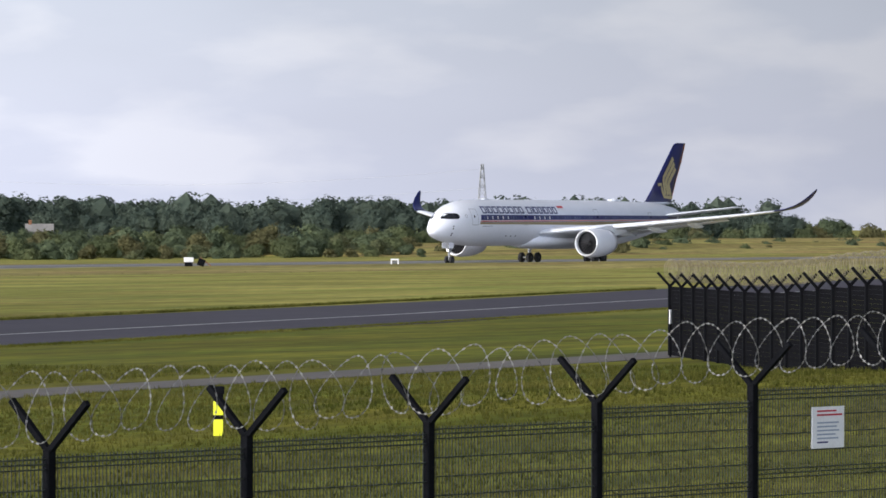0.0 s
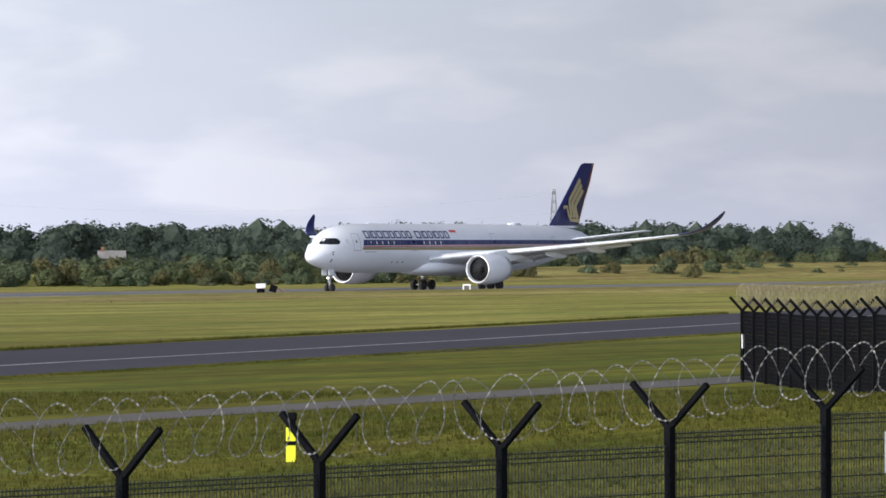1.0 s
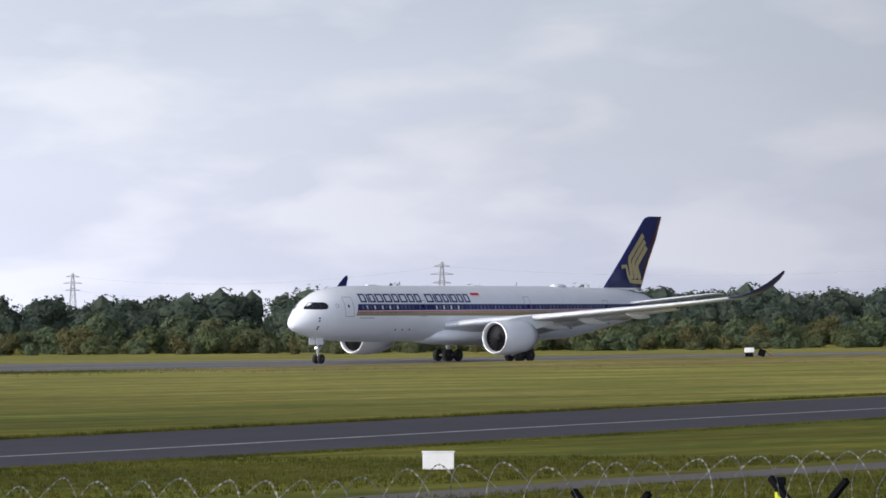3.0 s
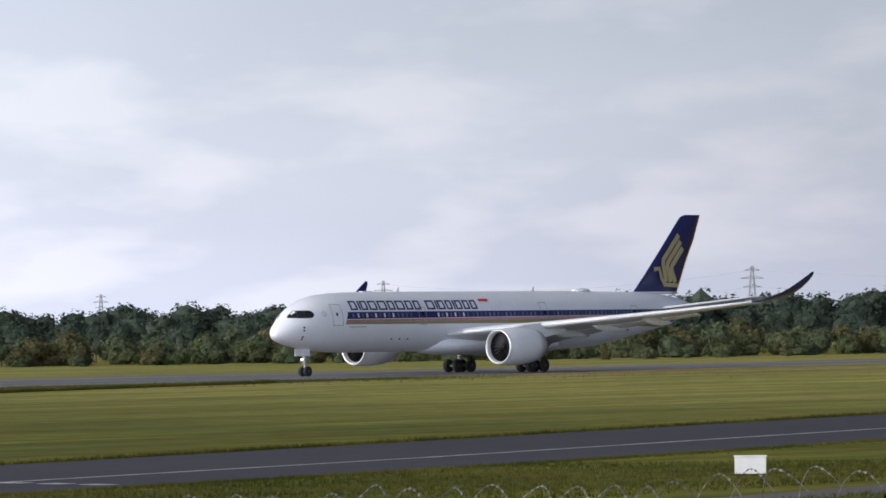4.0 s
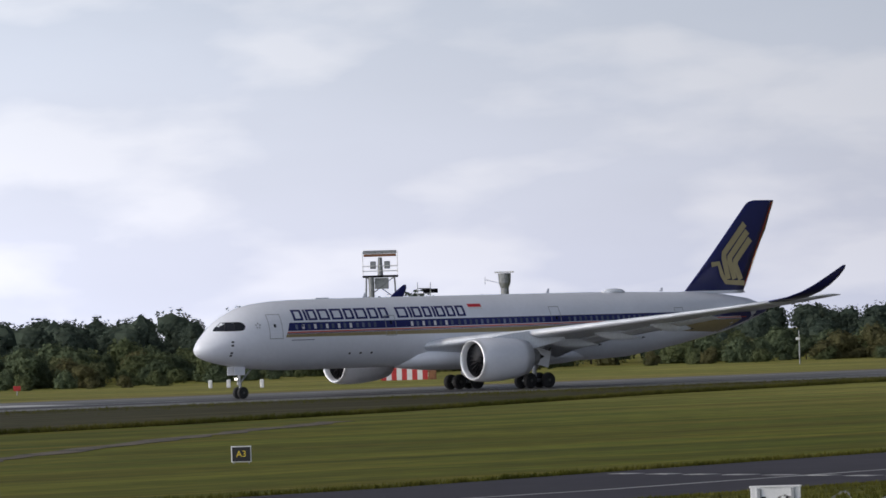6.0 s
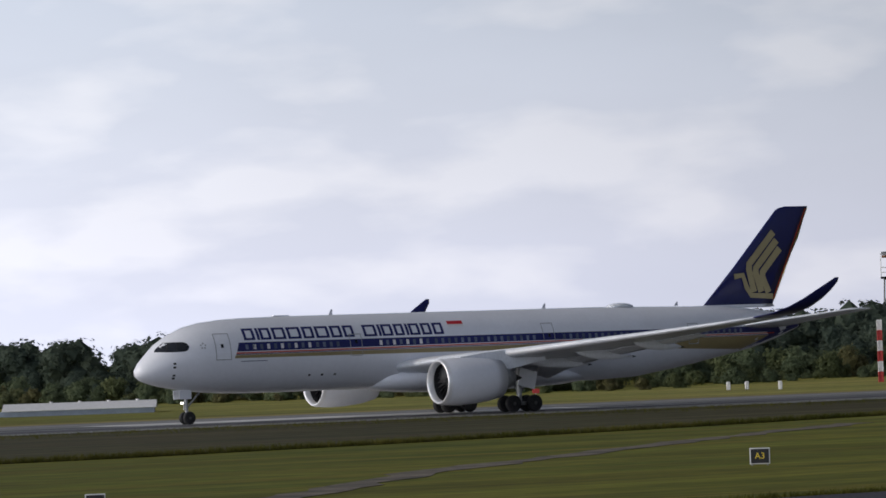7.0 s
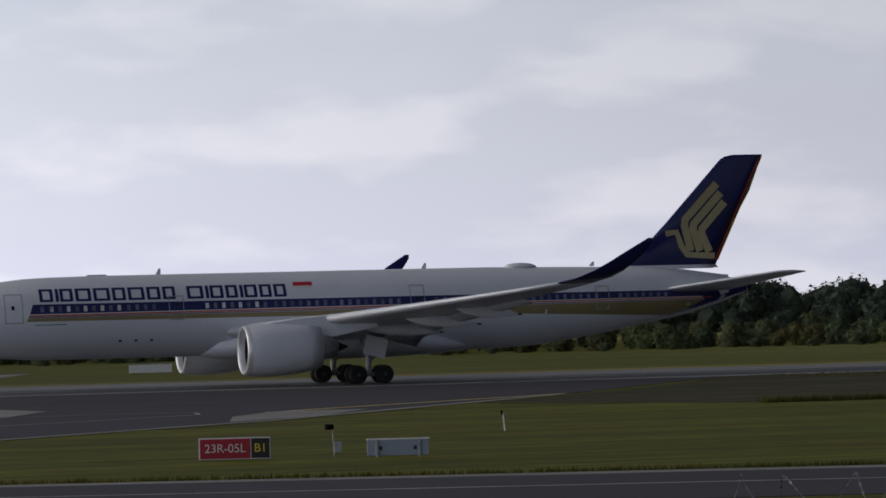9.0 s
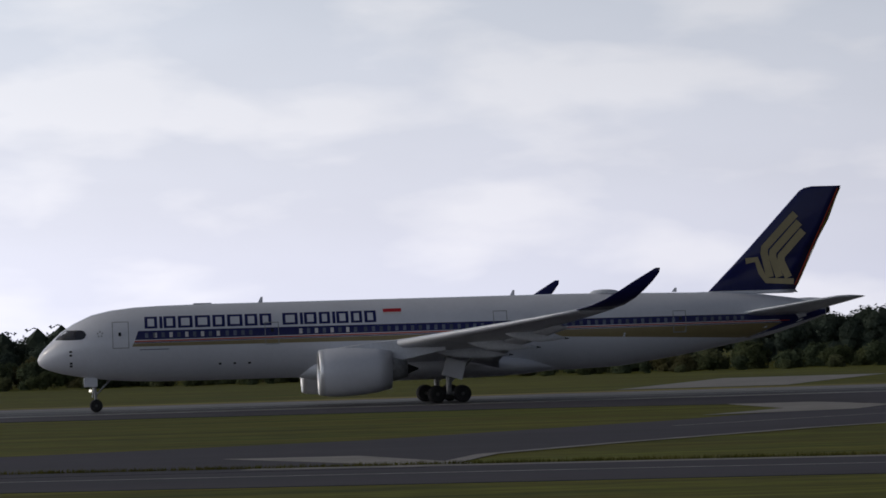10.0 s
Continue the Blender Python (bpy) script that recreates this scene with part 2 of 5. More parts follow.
M_WING = mat("light_grey_paint", (0.74, 0.77, 0.82), 0.38, var=0.06, scale=0.4, fine=5)
M_METAL = mat("brushed_aluminium", (0.78, 0.79, 0.81), 0.42, 0.6, var=0.05, scale=1, fine=10)
# black small parts, and the shade inside the engine inlet as colour
M_DARK = mat("near_black_and_cavity_shade", (0.012, 0.012, 0.014), 0.7, var=0.2)
M_FAN = mat("dark_fan_blade", (0.06, 0.06, 0.065), 0.5, 0.4, var=0.15)
M_STEEL = mat("grey_gear_steel", (0.35, 0.36, 0.37), 0.45, 0.3, var=0.15, scale=3, fine=15)
# darker than the gear steel: the shade on the wheels is in this colour
M_RIM = mat("shade_darkened_rim", (0.07, 0.07, 0.07), 0.6, 0.2, var=0.25, scale=3, fine=15)
M_TYRE = mat("tyre_rubber", (0.018, 0.018, 0.019), 0.8, var=0.25, scale=3, fine=20)
M_GLASS = mat("dark_cockpit_glass", (0.01, 0.011, 0.014), 0.06, var=0.1, coat=1.0)
M_CABIN_GLASS = mat("cabin_window_glass", (0.17, 0.20, 0.28), 0.15, var=0.2, island=0.5)
M_LAMP = glow("landing_light", (1.0, 0.96, 0.85), 5)
M_WINDOW_LIT = mat("pale_window_blind", (0.7, 0.7, 0.7), 0.4, var=0.05)
M_BLACK_STEEL = mat("black_powder_coat", (0.005, 0.0055, 0.007), 0.85, var=0.2, scale=4, fine=30, spec=0.06)
M_GREEN_WIRE = mat("dark_green_wire", (0.012, 0.018, 0.014), 0.5, var=0.2)
M_RAZOR = mat("galvanised_razor_wire", (0.15, 0.15, 0.145), 0.5, 0.4, var=0.45, scale=2.5, fine=14)
M_OLD_RAZOR = mat("weathered_razor_wire", (0.22, 0.19, 0.12), 0.6, 0.3, var=0.3, scale=6, fine=40)
M_BOARD = mat("black_timber_board", (0.004, 0.004, 0.005), 0.92, var=0.3, scale=1.2, fine=12, stretch=(1, 1, 4), island=0.3, spec=0.04)
# both leaf greens are paled and blued: distance haze is in their colour
M_LEAF = mat("broad_leaf", (0.115, 0.15, 0.088), 0.85, var=0.15, scale=0.15, fine=1.0, second=(0.14, 0.172, 0.095), island=0.22, spec=0.08, leafy=0.35)
M_LEAF_DARK = mat("dark_leaf", (0.078, 0.106, 0.084), 0.85, var=0.15, scale=0.15, fine=1.0, second=(0.096, 0.122, 0.09), island=0.22, spec=0.08, leafy=0.3)
M_SHRUB = mat("shrub_leaf", (0.125, 0.155, 0.078), 0.85, var=0.18, scale=0.2, fine=1.5, second=(0.15, 0.172, 0.082), island=0.22, spec=0.08, leafy=0.4)
M_SHRUB_PALE = mat("pale_shrub_leaf", (0.155, 0.178, 0.095), 0.85, var=0.18, scale=0.2, fine=1.5, second=(0.175, 0.188, 0.094), island=0.22, spec=0.08, leafy=0.4)
M_SHRUB_BROWN = mat("browning_shrub_leaf", (0.145, 0.142, 0.07), 0.85, var=0.2, scale=0.2, fine=1.5, second=(0.165, 0.155, 0.07), island=0.22, spec=0.08, leafy=0.35)
M_BLADE = mat("grass_blade", (0.074, 0.083, 0.014), 0.85, var=0.2, scale=0.12, fine=1.2, second=(0.124, 0.118, 0.027), island=0.3, spec=0.1, leafy=0.35)
M_BARK = mat("bark", (0.10, 0.075, 0.05), 0.9, var=0.3, scale=2, fine=12, bump=0.4)
M_YELLOW = mat("fluorescent_yellow", (0.75, 0.78, 0.02), 0.5, var=0.06)
M_SIGN_RED = mat("sign_red", (0.42, 0.012, 0.03), 0.5, var=0.05)
M_SIGN_BLACK = mat("sign_black", (0.012, 0.012, 0.012), 0.5, var=0.1)
M_SIGN_YELLOW = mat("sign_yellow", (0.85, 0.62, 0.05), 0.5, var=0.04)
M_SIGN_WHITE = mat("sign_white", (0.72, 0.72, 0.72), 0.55, var=0.05, scale=2)
M_BLUEGREY = mat("blue_grey_cabinet", (0.27, 0.32, 0.40), 0.5, var=0.08, scale=1.5)
M_BLUE = mat("blue_plastic", (0.01, 0.09, 0.45), 0.5, var=0.06)
M_MASTRED = mat("mast_red", (0.45, 0.03, 0.03), 0.6, var=0.1)
M_RUST = mat("rusty_brown", (0.20, 0.09, 0.045), 0.8, var=0.3, scale=2)
M_LATTICE = mat("galvanised_lattice", (0.24, 0.25, 0.26), 0.55, 0.4, var=0.15)


# ---- mesh helpers ----
def part(name, bm, material, parent=None, label="", smooth=False):
    me = bpy.data.meshes.new(name)
    bm.to_mesh(me)
    bm.free()
    me.materials.append(material)
    if smooth:
        me.polygons.foreach_set("use_smooth", [True] * len(me.polygons))
    ob = new(name, me)
    if parent is not None:
        ob.parent = parent
    return tagged(ob, label) if label else ob


def thing(name, m=None, label="", category="", group="", kind=""):
    e = new(name)
    e.empty_display_size = 0.5
    if m is not None:
        e.matrix_basis = m
    return tagged(e, label, category, group, kind)


def box(bm, size, at=(0, 0, 0), turn=None, bevel=0.0):
    r = bmesh.ops.create_cube(bm, size=1.0)
    vs = r["verts"]
    bmesh.ops.scale(bm, vec=size, verts=vs)
    if bevel:
        es = list({e for v in vs for e in v.link_edges})
        q = bmesh.ops.bevel(bm, geom=es, offset=bevel, segments=2, affect="EDGES", profile=0.5)
        vs = list({v for f in q["faces"] for v in f.verts} | {v for v in vs if v.is_valid})
    if turn is not None:
        bmesh.ops.rotate(bm, cent=(0, 0, 0), matrix=turn.to_3x3(), verts=vs)
    bmesh.ops.translate(bm, vec=at, verts=vs)
    return bm


def rod(bm, a, b, r0, r1=None, seg=8):
    """A round bar from a to b."""
    a, b, r1 = Vector(a), Vector(b), r0 if r1 is None else r1
    d = (b - a).normalized()
    u = d.orthogonal().normalized()
    v = d.cross(u)
    ring = []
    for p, r in ((a, r0), (b, r1)):
        ring.append([bm.verts.new(p + (u * math.cos(2 * math.pi * i / seg) + v * math.sin(2 * math.pi * i / seg)) * r) for i in range(seg)])
    for i in range(seg):
        k = (i + 1) % seg
        bm.faces.new((ring[0][i], ring[0][k], ring[1][k], ring[1][i]))
    bm.faces.new(ring[0][::-1]); bm.faces.new(ring[1])
    return bm


def loft(rings, closed=True, caps=True):
    bm = bmesh.new()
    vs = [[bm.verts.new(p) for p in ring] for ring in rings]
    k = len(vs[0])
    for a, b in zip(vs, vs[1:]):
        for i in range(k if closed else k - 1):
            j = (i + 1) % k
            bm.faces.new((a[i], a[j], b[j], b[i]))
    if caps and closed:
        bm.faces.new(vs[0]); bm.faces.new(vs[-1][::-1])
    bmesh.ops.recalc_face_normals(bm, faces=bm.faces)
    return bm


def slab(points, z0, z1):
    """A flat plate with the outline given."""
    bm = bmesh.new()
    top = [bm.verts.new((x, y, z1)) for x, y in points]
    low = [bm.verts.new((x, y, z0)) for x, y in points]
    bm.faces.new(top); bm.faces.new(low[::-1])
    for i in range(len(points)):
        j = (i + 1) % len(points)
        bm.faces.new((top[j], top[i], low[i], low[j]))
    bmesh.ops.recalc_face_normals(bm, faces=bm.faces)
    return bm


def lettering(text, height, depth=0.01):
    """A mesh of raised letters in the xz-plane that face -y, centred."""
    c = bpy.data.curves.new("letters", "FONT")
    c.body, c.size, c.extrude, c.align_x, c.align_y = text, height * 1.4, depth, "CENTER", "CENTER"
    ob = bpy.data.objects.new("letters", c)
    scene.collection.objects.link(ob)
    me = bpy.data.meshes.new_from_object(ob.evaluated_get(bpy.context.evaluated_depsgraph_get()))
    bpy.data.objects.remove(ob)
    bm = bmesh.new()
    bm.from_mesh(me)
    bmesh.ops.rotate(bm, cent=(0, 0, 0), matrix=Matrix.Rotation(radians(90), 3, "X"), verts=bm.verts)
    return bm


# ---- ground and pavements ----
def rise(x, y):
    """The bank on which the boarded fence climbs."""
    def s(k):
        k = max(0.0, min(1.0, k))
        return k * k * (3 - 2 * k)
    return 0.62 * s((86 - y) / 18) * s((x - 85) / 40)


def ground():
    bm = bmesh.new()
    xs = [-4500, -1500, -600, -300, -150] + list(range(-60, 241, 5)) + [260, 300, 400, 600, 900, 1400, 2400, 4500]
    ys = [-4500, -1000, -300, -100] + list(range(-40, 131, 5)) + [160, 220, 300, 400, 500, 700, 1000, 1800, 4800]
    g = [[bm.verts.new((x, y, rise(x, y))) for y in ys] for x in xs]
    for a, b in zip(g, g[1:]):
        for j in range(len(ys) - 1):
            bm.faces.new((a[j], b[j], b[j + 1], a[j + 1]))
    tagged(part("ground", bm, M_GRASS), "mown green airfield grass with faint mowing stripes", "grass", kind="structure")


TAXI_FAR = [(-160, 195), (-60, 172), (2, 152), (17, 147), (40, 139.5), (62, 132), (80, 128.5), (95, 130.5), (107, 134), (155, 147), (202, 160), (274, 178), (333, 196), (620, 274)]
TAXI_NEAR = [(620, 240), (256, 151), (212, 138), (160, 127), (125, 118.5), (89, 112), (60, 110), (17, 122), (-60, 146), (-160, 170)]


def strip(points, width, z):
    bm = bmesh.new()
    p = [Vector((x, y, 0)) for x, y in points]
    rows = []
    for i, c in enumerate(p):
        d = (p[min(i + 1, len(p) - 1)] - p[max(i - 1, 0)]).normalized()
        s = Vector((-d.y, d.x, 0)) * width / 2
        rows.append((bm.verts.new((c + s) + Vector((0, 0, z))), bm.verts.new((c - s) + Vector((0, 0, z)))))
    for a, b in zip(rows, rows[1:]):
        bm.faces.new((a[0], b[0], b[1], a[1]))
    bmesh.ops.recalc_face_normals(bm, faces=bm.faces)
    return bm


def pavements():
    tagged(part("runway", slab([(-1500, 324), (1800, 324), (1800, 376), (-1500, 376)], -0.4, 0.02), M_RUNWAY),
           "grey grooved asphalt runway with dark rubber streaks", "runway", kind="structure")
    tagged(part("taxiway", slab(TAXI_FAR + TAXI_NEAR, -0.4, 0.02), M_ASPHALT), "dark grey asphalt taxiway with a pale centreline", "taxiway", kind="structure")
    tagged(part("service_path", slab([(60, 82), (93, 84.6), (119, 89.6), (160, 94), (400, 122), (400, 126), (160, 98), (119, 92.8), (93, 87.5), (60, 85)], -0.3, 0.02), M_ASPHALT_PALE),
           "narrow pale grey service path across the grass", "path", kind="structure")
    tagged(part("link_taxiway", slab([(10, 146), (14, 165), (22, 180), (35, 200), (55, 225), (85, 272), (114, 325), (-300, 325), (-300, 307), (-80, 306), (-8, 303), (30, 296), (48, 284), (52, 275), (50, 266), (32, 231), (12, 202), (-6, 189), (-60, 165), (-60, 160)], -0.35, 0.03), M_ASPHALT),
           "grey asphalt link from the taxiway to the runway", "taxiway", kind="structure")
    rings = [[(x, y, z * k) for y, z in ((296, -0.02), (305, 0.22), (314, 0.5), (320, 0.5), (323.6, 0.0), (323.6, -0.2), (296, -0.2))] for x, k in ((330, 0.05), (370, 0.5), (420, 0.95), (600, 1.0), (1300, 1.0))]
    tagged(part("grass_rise", loft(rings), M_MEADOW), "low sunlit hay-coloured rise beside the runway", "grass", kind="structure")
    tagged(part("rough_verge", slab([(104, 303), (88, 274), (74, 252), (84, 232), (104, 231.5), (118, 233.5), (136, 238.3), (160, 246.5), (188, 258.5), (232, 284), (265, 298), (305, 311), (345, 323), (113, 323)], -0.3, 0.05), M_ROUGH),
           "longer brownish grass verge beside the runway", "grass", kind="structure")
    tagged(part("far_verge", slab([(-900, 376.5), (1800, 376.5), (1800, 386), (-900, 386)], -0.3, 0.014), M_MEADOW), "pale mown grass verge beyond the runway", "grass", kind="structure")
    tagged(part("rubber_streak", slab([(-1500, 333), (150, 333), (240, 337), (330, 340), (240, 343), (150, 344), (-1500, 344)], 0.021, 0.026), M_RUBBER_MARK), "dark tyre rubber streak along the runway", "marking", kind="structure")
    tagged(part("rubber_streak", slab([(-1500, 346.5), (150, 346.5), (310, 349), (150, 352), (-1500, 352)], 0.021, 0.026), M_RUBBER_MARK), "dark tyre rubber streak along the runway", "marking", kind="structure")
    tagged(part("runway_edge_line", slab([(-1500, 366), (1700, 366), (1700, 367.5), (-1500, 367.5)], 0.021, 0.026), M_PAINT_LINE), "worn white runway edge line", "marking", kind="structure")
    tagged(part("runway_edge_line", slab([(-1500, 327), (1700, 327), (1700, 328), (-1500, 328)], 0.021, 0.034), M_PAINT_LINE), "worn white runway edge line", "marking", kind="structure")
    for i in range(-6, 18):
        tagged(part("runway_centre_dash", slab([(i * 50, 344.6), (i * 50 + 30, 344.6), (i * 50 + 30, 345.5), (i * 50, 345.5)], 0.021, 0.03), M_PAINT_LINE), "worn white runway centreline dash", "marking", kind="structure")
    tagged(part("taxiway_centreline", strip([(-60, 160), (17, 136), (40, 128), (62, 121), (80, 118), (95, 119.5), (134, 128.2), (176, 139.4), (227, 152), (288, 169.4), (620, 258)], 0.45, 0.026), M_PAINT_LINE), "thin worn taxiway centreline", "marking", kind="structure")
    tagged(part("taxiway_edge_strip", strip([(3, 151), (17, 146), (40, 138.4), (62, 131), (78, 127.6)], 2.2, 0.034), M_CONCRETE), "pale concrete edge strip of the taxiway", "kerb", kind="structure")
    tagged(part("link_edge_strip", strip([(10.5, 148), (14.5, 165), (22.5, 179.5), (35, 199.5), (55, 224.5), (84.5, 271.5)], 1.0, 0.036), M_CONCRETE), "pale concrete edge strip of the link", "kerb", kind="structure")
    tagged(part("concrete_patch", slab([(53, 224), (60, 233), (66, 246), (61, 247), (56, 236)], 0.031, 0.04), M_CONCRETE), "pale concrete patch in the asphalt", "pavement", kind="structure")
    tagged(part("concrete_patch", slab([(3, 170), (9, 168.5), (12.5, 150), (10, 147.5), (7, 158)], 0.031, 0.04), M_CONCRETE), "pale concrete wedge in the asphalt", "pavement", kind="structure")
    tagged(part("concrete_patch", slab([(36, 245), (47, 252), (52, 266), (50, 285), (44, 286), (44, 262)], 0.031, 0.04), M_CONCRETE), "pale worn concrete curve on the link", "pavement", kind="structure")
    tagged(part("lead_in_line", strip([(30, 215), (44, 232), (52, 240), (56, 244), (57, 249), (55, 252), (48, 252)], 0.3, 0.036), M_PAINT_LINE), "curved worn lead-in line", "marking", kind="structure")
    tagged(part("lead_in_line", strip([(60, 245), (75, 262), (86, 274)], 0.5, 0.04), M_SIGN_YELLOW), "yellowish lead-in line", "marking", kind="structure")
    # added pale slab: the bright glare on the runway, painted as colour
    tagged(part("runway_glare_slab", slab([(176, 347.5), (221, 347.5), (221, 358), (176, 358)], 0.021, 0.033), M_RUNWAY_GLARE), "pale slab with the runway's grazing glare in its colour", "pavement", kind="structure")
    tagged(part("far_apron", slab([(50, 392), (66, 392), (90, 470), (72, 470)], -0.2, 0.025), M_CONCRETE), "pale concrete apron beyond the runway", "pavement", kind="structure")
    rings = [[(x, y, z * k) for y, z in ((424, -0.05), (436, 0.9), (450, 2.1), (470, 2.6), (500, 2.2), (500, -0.3), (424, -0.3))] for x, k in ((645, 0.05), (690, 0.8), (760, 1.0), (1000, 1.0), (1080, 0.3))]
    tagged(part("grass_bank", loft(rings), M_MEADOW), "dull green rough grass bank before the far wood", "grass", kind="structure")
    for i in range(8):
        y = 132.5 - i * 2.1
        tagged(part("holding_dash", slab([(106.2, y), (106.9, y), (106.9, y - 1.25), (106.2, y - 1.25)], 0.021, 0.028), M_PAINT_LINE), "white intermediate holding dash across the taxiway", "marking", kind="structure")
    rng = random.Random(5)
    way = [(76, 145), (89, 160.5), (105.6, 180), (122.8, 196), (146, 217.5), (170, 238)]
    ks = [i / 40 for i in range(41)]
    mid = [(np.interp(k * 5, range(6), [p for p, _ in way]), np.interp(k * 5, range(6), [q for _, q in way])) for k in ks]
    pts = [(x - w * rng.uniform(0.2, 1.2), y + w * rng.uniform(0.2, 1.2)) for w, line in ((1.0, mid), (-1.0, mid[::-1])) for x, y in line]
    tagged(part("dirt_track", slab(pts, -0.2, 0.022), M_DIRT), "bare brown dirt track worn through the grass", "dirt", kind="structure")


ground()
pavements()


# ---- airliner ----
TOPS = [(0, 4.29), (0.15, 4.72), (0.5, 5.2), (1, 5.68), (2, 6.62), (3, 7.25), (4.5, 7.93), (6, 8.26), (8, 8.47), (10, 8.55), (14, 8.6), (44, 8.6), (50, 8.5), (56, 8.38), (60, 8.12), (63, 7.7), (65.3, 7.0)]
LOWS = [(0, 4.29), (0.15, 3.95), (0.5, 3.68), (1, 3.47), (2, 3.18), (3, 2.98), (4.5, 2.75), (6, 2.56), (8, 2.42), (10, 2.37), (14, 2.35), (44, 2.35), (48, 2.52), (53, 3.25), (58, 4.2), (60.5, 4.68), (63, 5.45), (65.3, 6.3)]
WIDE = [(0, 0.0), (0.15, 0.42), (0.5, 0.8), (1, 1.16), (2, 1.68), (3, 2.06), (4.5, 2.46), (6, 2.72), (8, 2.92), (10, 2.98), (44, 2.98), (48, 2.93), (53, 2.62), (58, 2.0), (60.5, 1.62), (63, 1.05), (65.3, 0.3)]


def along(table, x):
    return float(np.interp(x, [a for a, _ in table], [b for _, b in table]))


def hull(x, z, out=0.0):
    """Half width of the fuselage at height z."""
    t, b, w = along(TOPS, x), along(LOWS, x), along(WIDE, x)
    c, h = (t + b) / 2, (t - b) / 2
    u = max(-1, min(1, (z - c) / max(h, 1e-3)))
    return w * math.sqrt(max(0.0, 1 - u * u)) + out


def decal(corners, side, out=0.012, step=1.0, rows=3):
    """A painted patch on the fuselage side: corners (x, z) low front, low rear, high rear, high front."""
    (ax, az), (bx, bz), (cx, cz), (dx, dz) = corners
    n = max(1, int(abs(bx - ax) / step))
    bm = bmesh.new()
    g = []
    for i in range(n + 1):
        f = i / n
        lo, hi = (ax + (bx - ax) * f, az + (bz - az) * f), (dx + (cx - dx) * f, dz + (cz - dz) * f)
        col = []
        for j in range(rows + 1):
            k = j / rows
            x, z = lo[0] + (hi[0] - lo[0]) * k, lo[1] + (hi[1] - lo[1]) * k
            col.append(bm.verts.new((x, side * hull(x, z, out), z)))
        g.append(col)
    for a, b in zip(g, g[1:]):
        for j in range(rows):
            bm.faces.new((a[j], b[j], b[j + 1], a[j + 1]))
    bmesh.ops.recalc_face_normals(bm, faces=bm.faces)
    return bm


def foil(x, y, z, chord, thick, up=Vector((0, 0, 1)), n=9, twist=0.0):
    """An aerofoil ring: leading edge at x, y, z."""
    ring = []
    for s in (1, -1):
        ks = [i / n for i in range(n + 1)] if s == 1 else [i / n for i in range(n - 1, 0, -1)]
        for k in ks:
            q = k * k if k < 0.5 else k * k
            h = thick * chord * (2.9 * math.sqrt(q) - 1.26 * q - 3.5 * q * q + 2.85 * q ** 3 - 1.0 * q ** 4) * 0.5 * s
            if s == -1:
                h *= 0.75
            p = Vector((x + q * chord, y, z - twist * q * chord)) + up * h
            ring.append(p)
    return ring


def disc_ring(x, y, z, r, n=40, squash=1.0):
    return [(x, y + r * math.cos(2 * math.pi * i / n), z + r * squash * math.sin(2 * math.pi * i / n)) for i in range(n)]


def wheel(parent, x, y, z, r, w):
    h = part("wheel", loft([disc_ring(0, 0, 0, 0.01, 24)] * 2, caps=False), M_TYRE, parent)
    prof = [(-w / 2, r * 0.55), (-w / 2, r * 0.86), (-w * 0.36, r * 0.97), (-w * 0.15, r), (w * 0.15, r), (w * 0.36, r * 0.97), (w / 2, r * 0.86), (w / 2, r * 0.55)]
    bm = loft([[(q * math.cos(2 * math.pi * i / 28), o, q * math.sin(2 * math.pi * i / 28)) for i in range(28)] for o, q in prof])
    me = h.data
    bm.to_mesh(me); bm.free()
    me.polygons.foreach_set("use_smooth", [True] * len(me.polygons))
    h.name = "wheel"
    bm = loft([[(q * math.cos(2 * math.pi * i / 20), o, q * math.sin(2 * math.pi * i / 20)) for i in range(20)]
               for o, q in ((-w / 2 - 0.012, r * 0.18), (-w * 0.3, r * 0.5), (-w / 2 - 0.01, r * 0.56), (w / 2 + 0.01, r * 0.56), (w * 0.3, r * 0.5), (w / 2 + 0.012, r * 0.18))])
    part("rim", bm, M_RIM, h, "dark grey steel rim with wheel shade in its colour")
    h.location = (x, y, z)
    return h


WHEELS = []


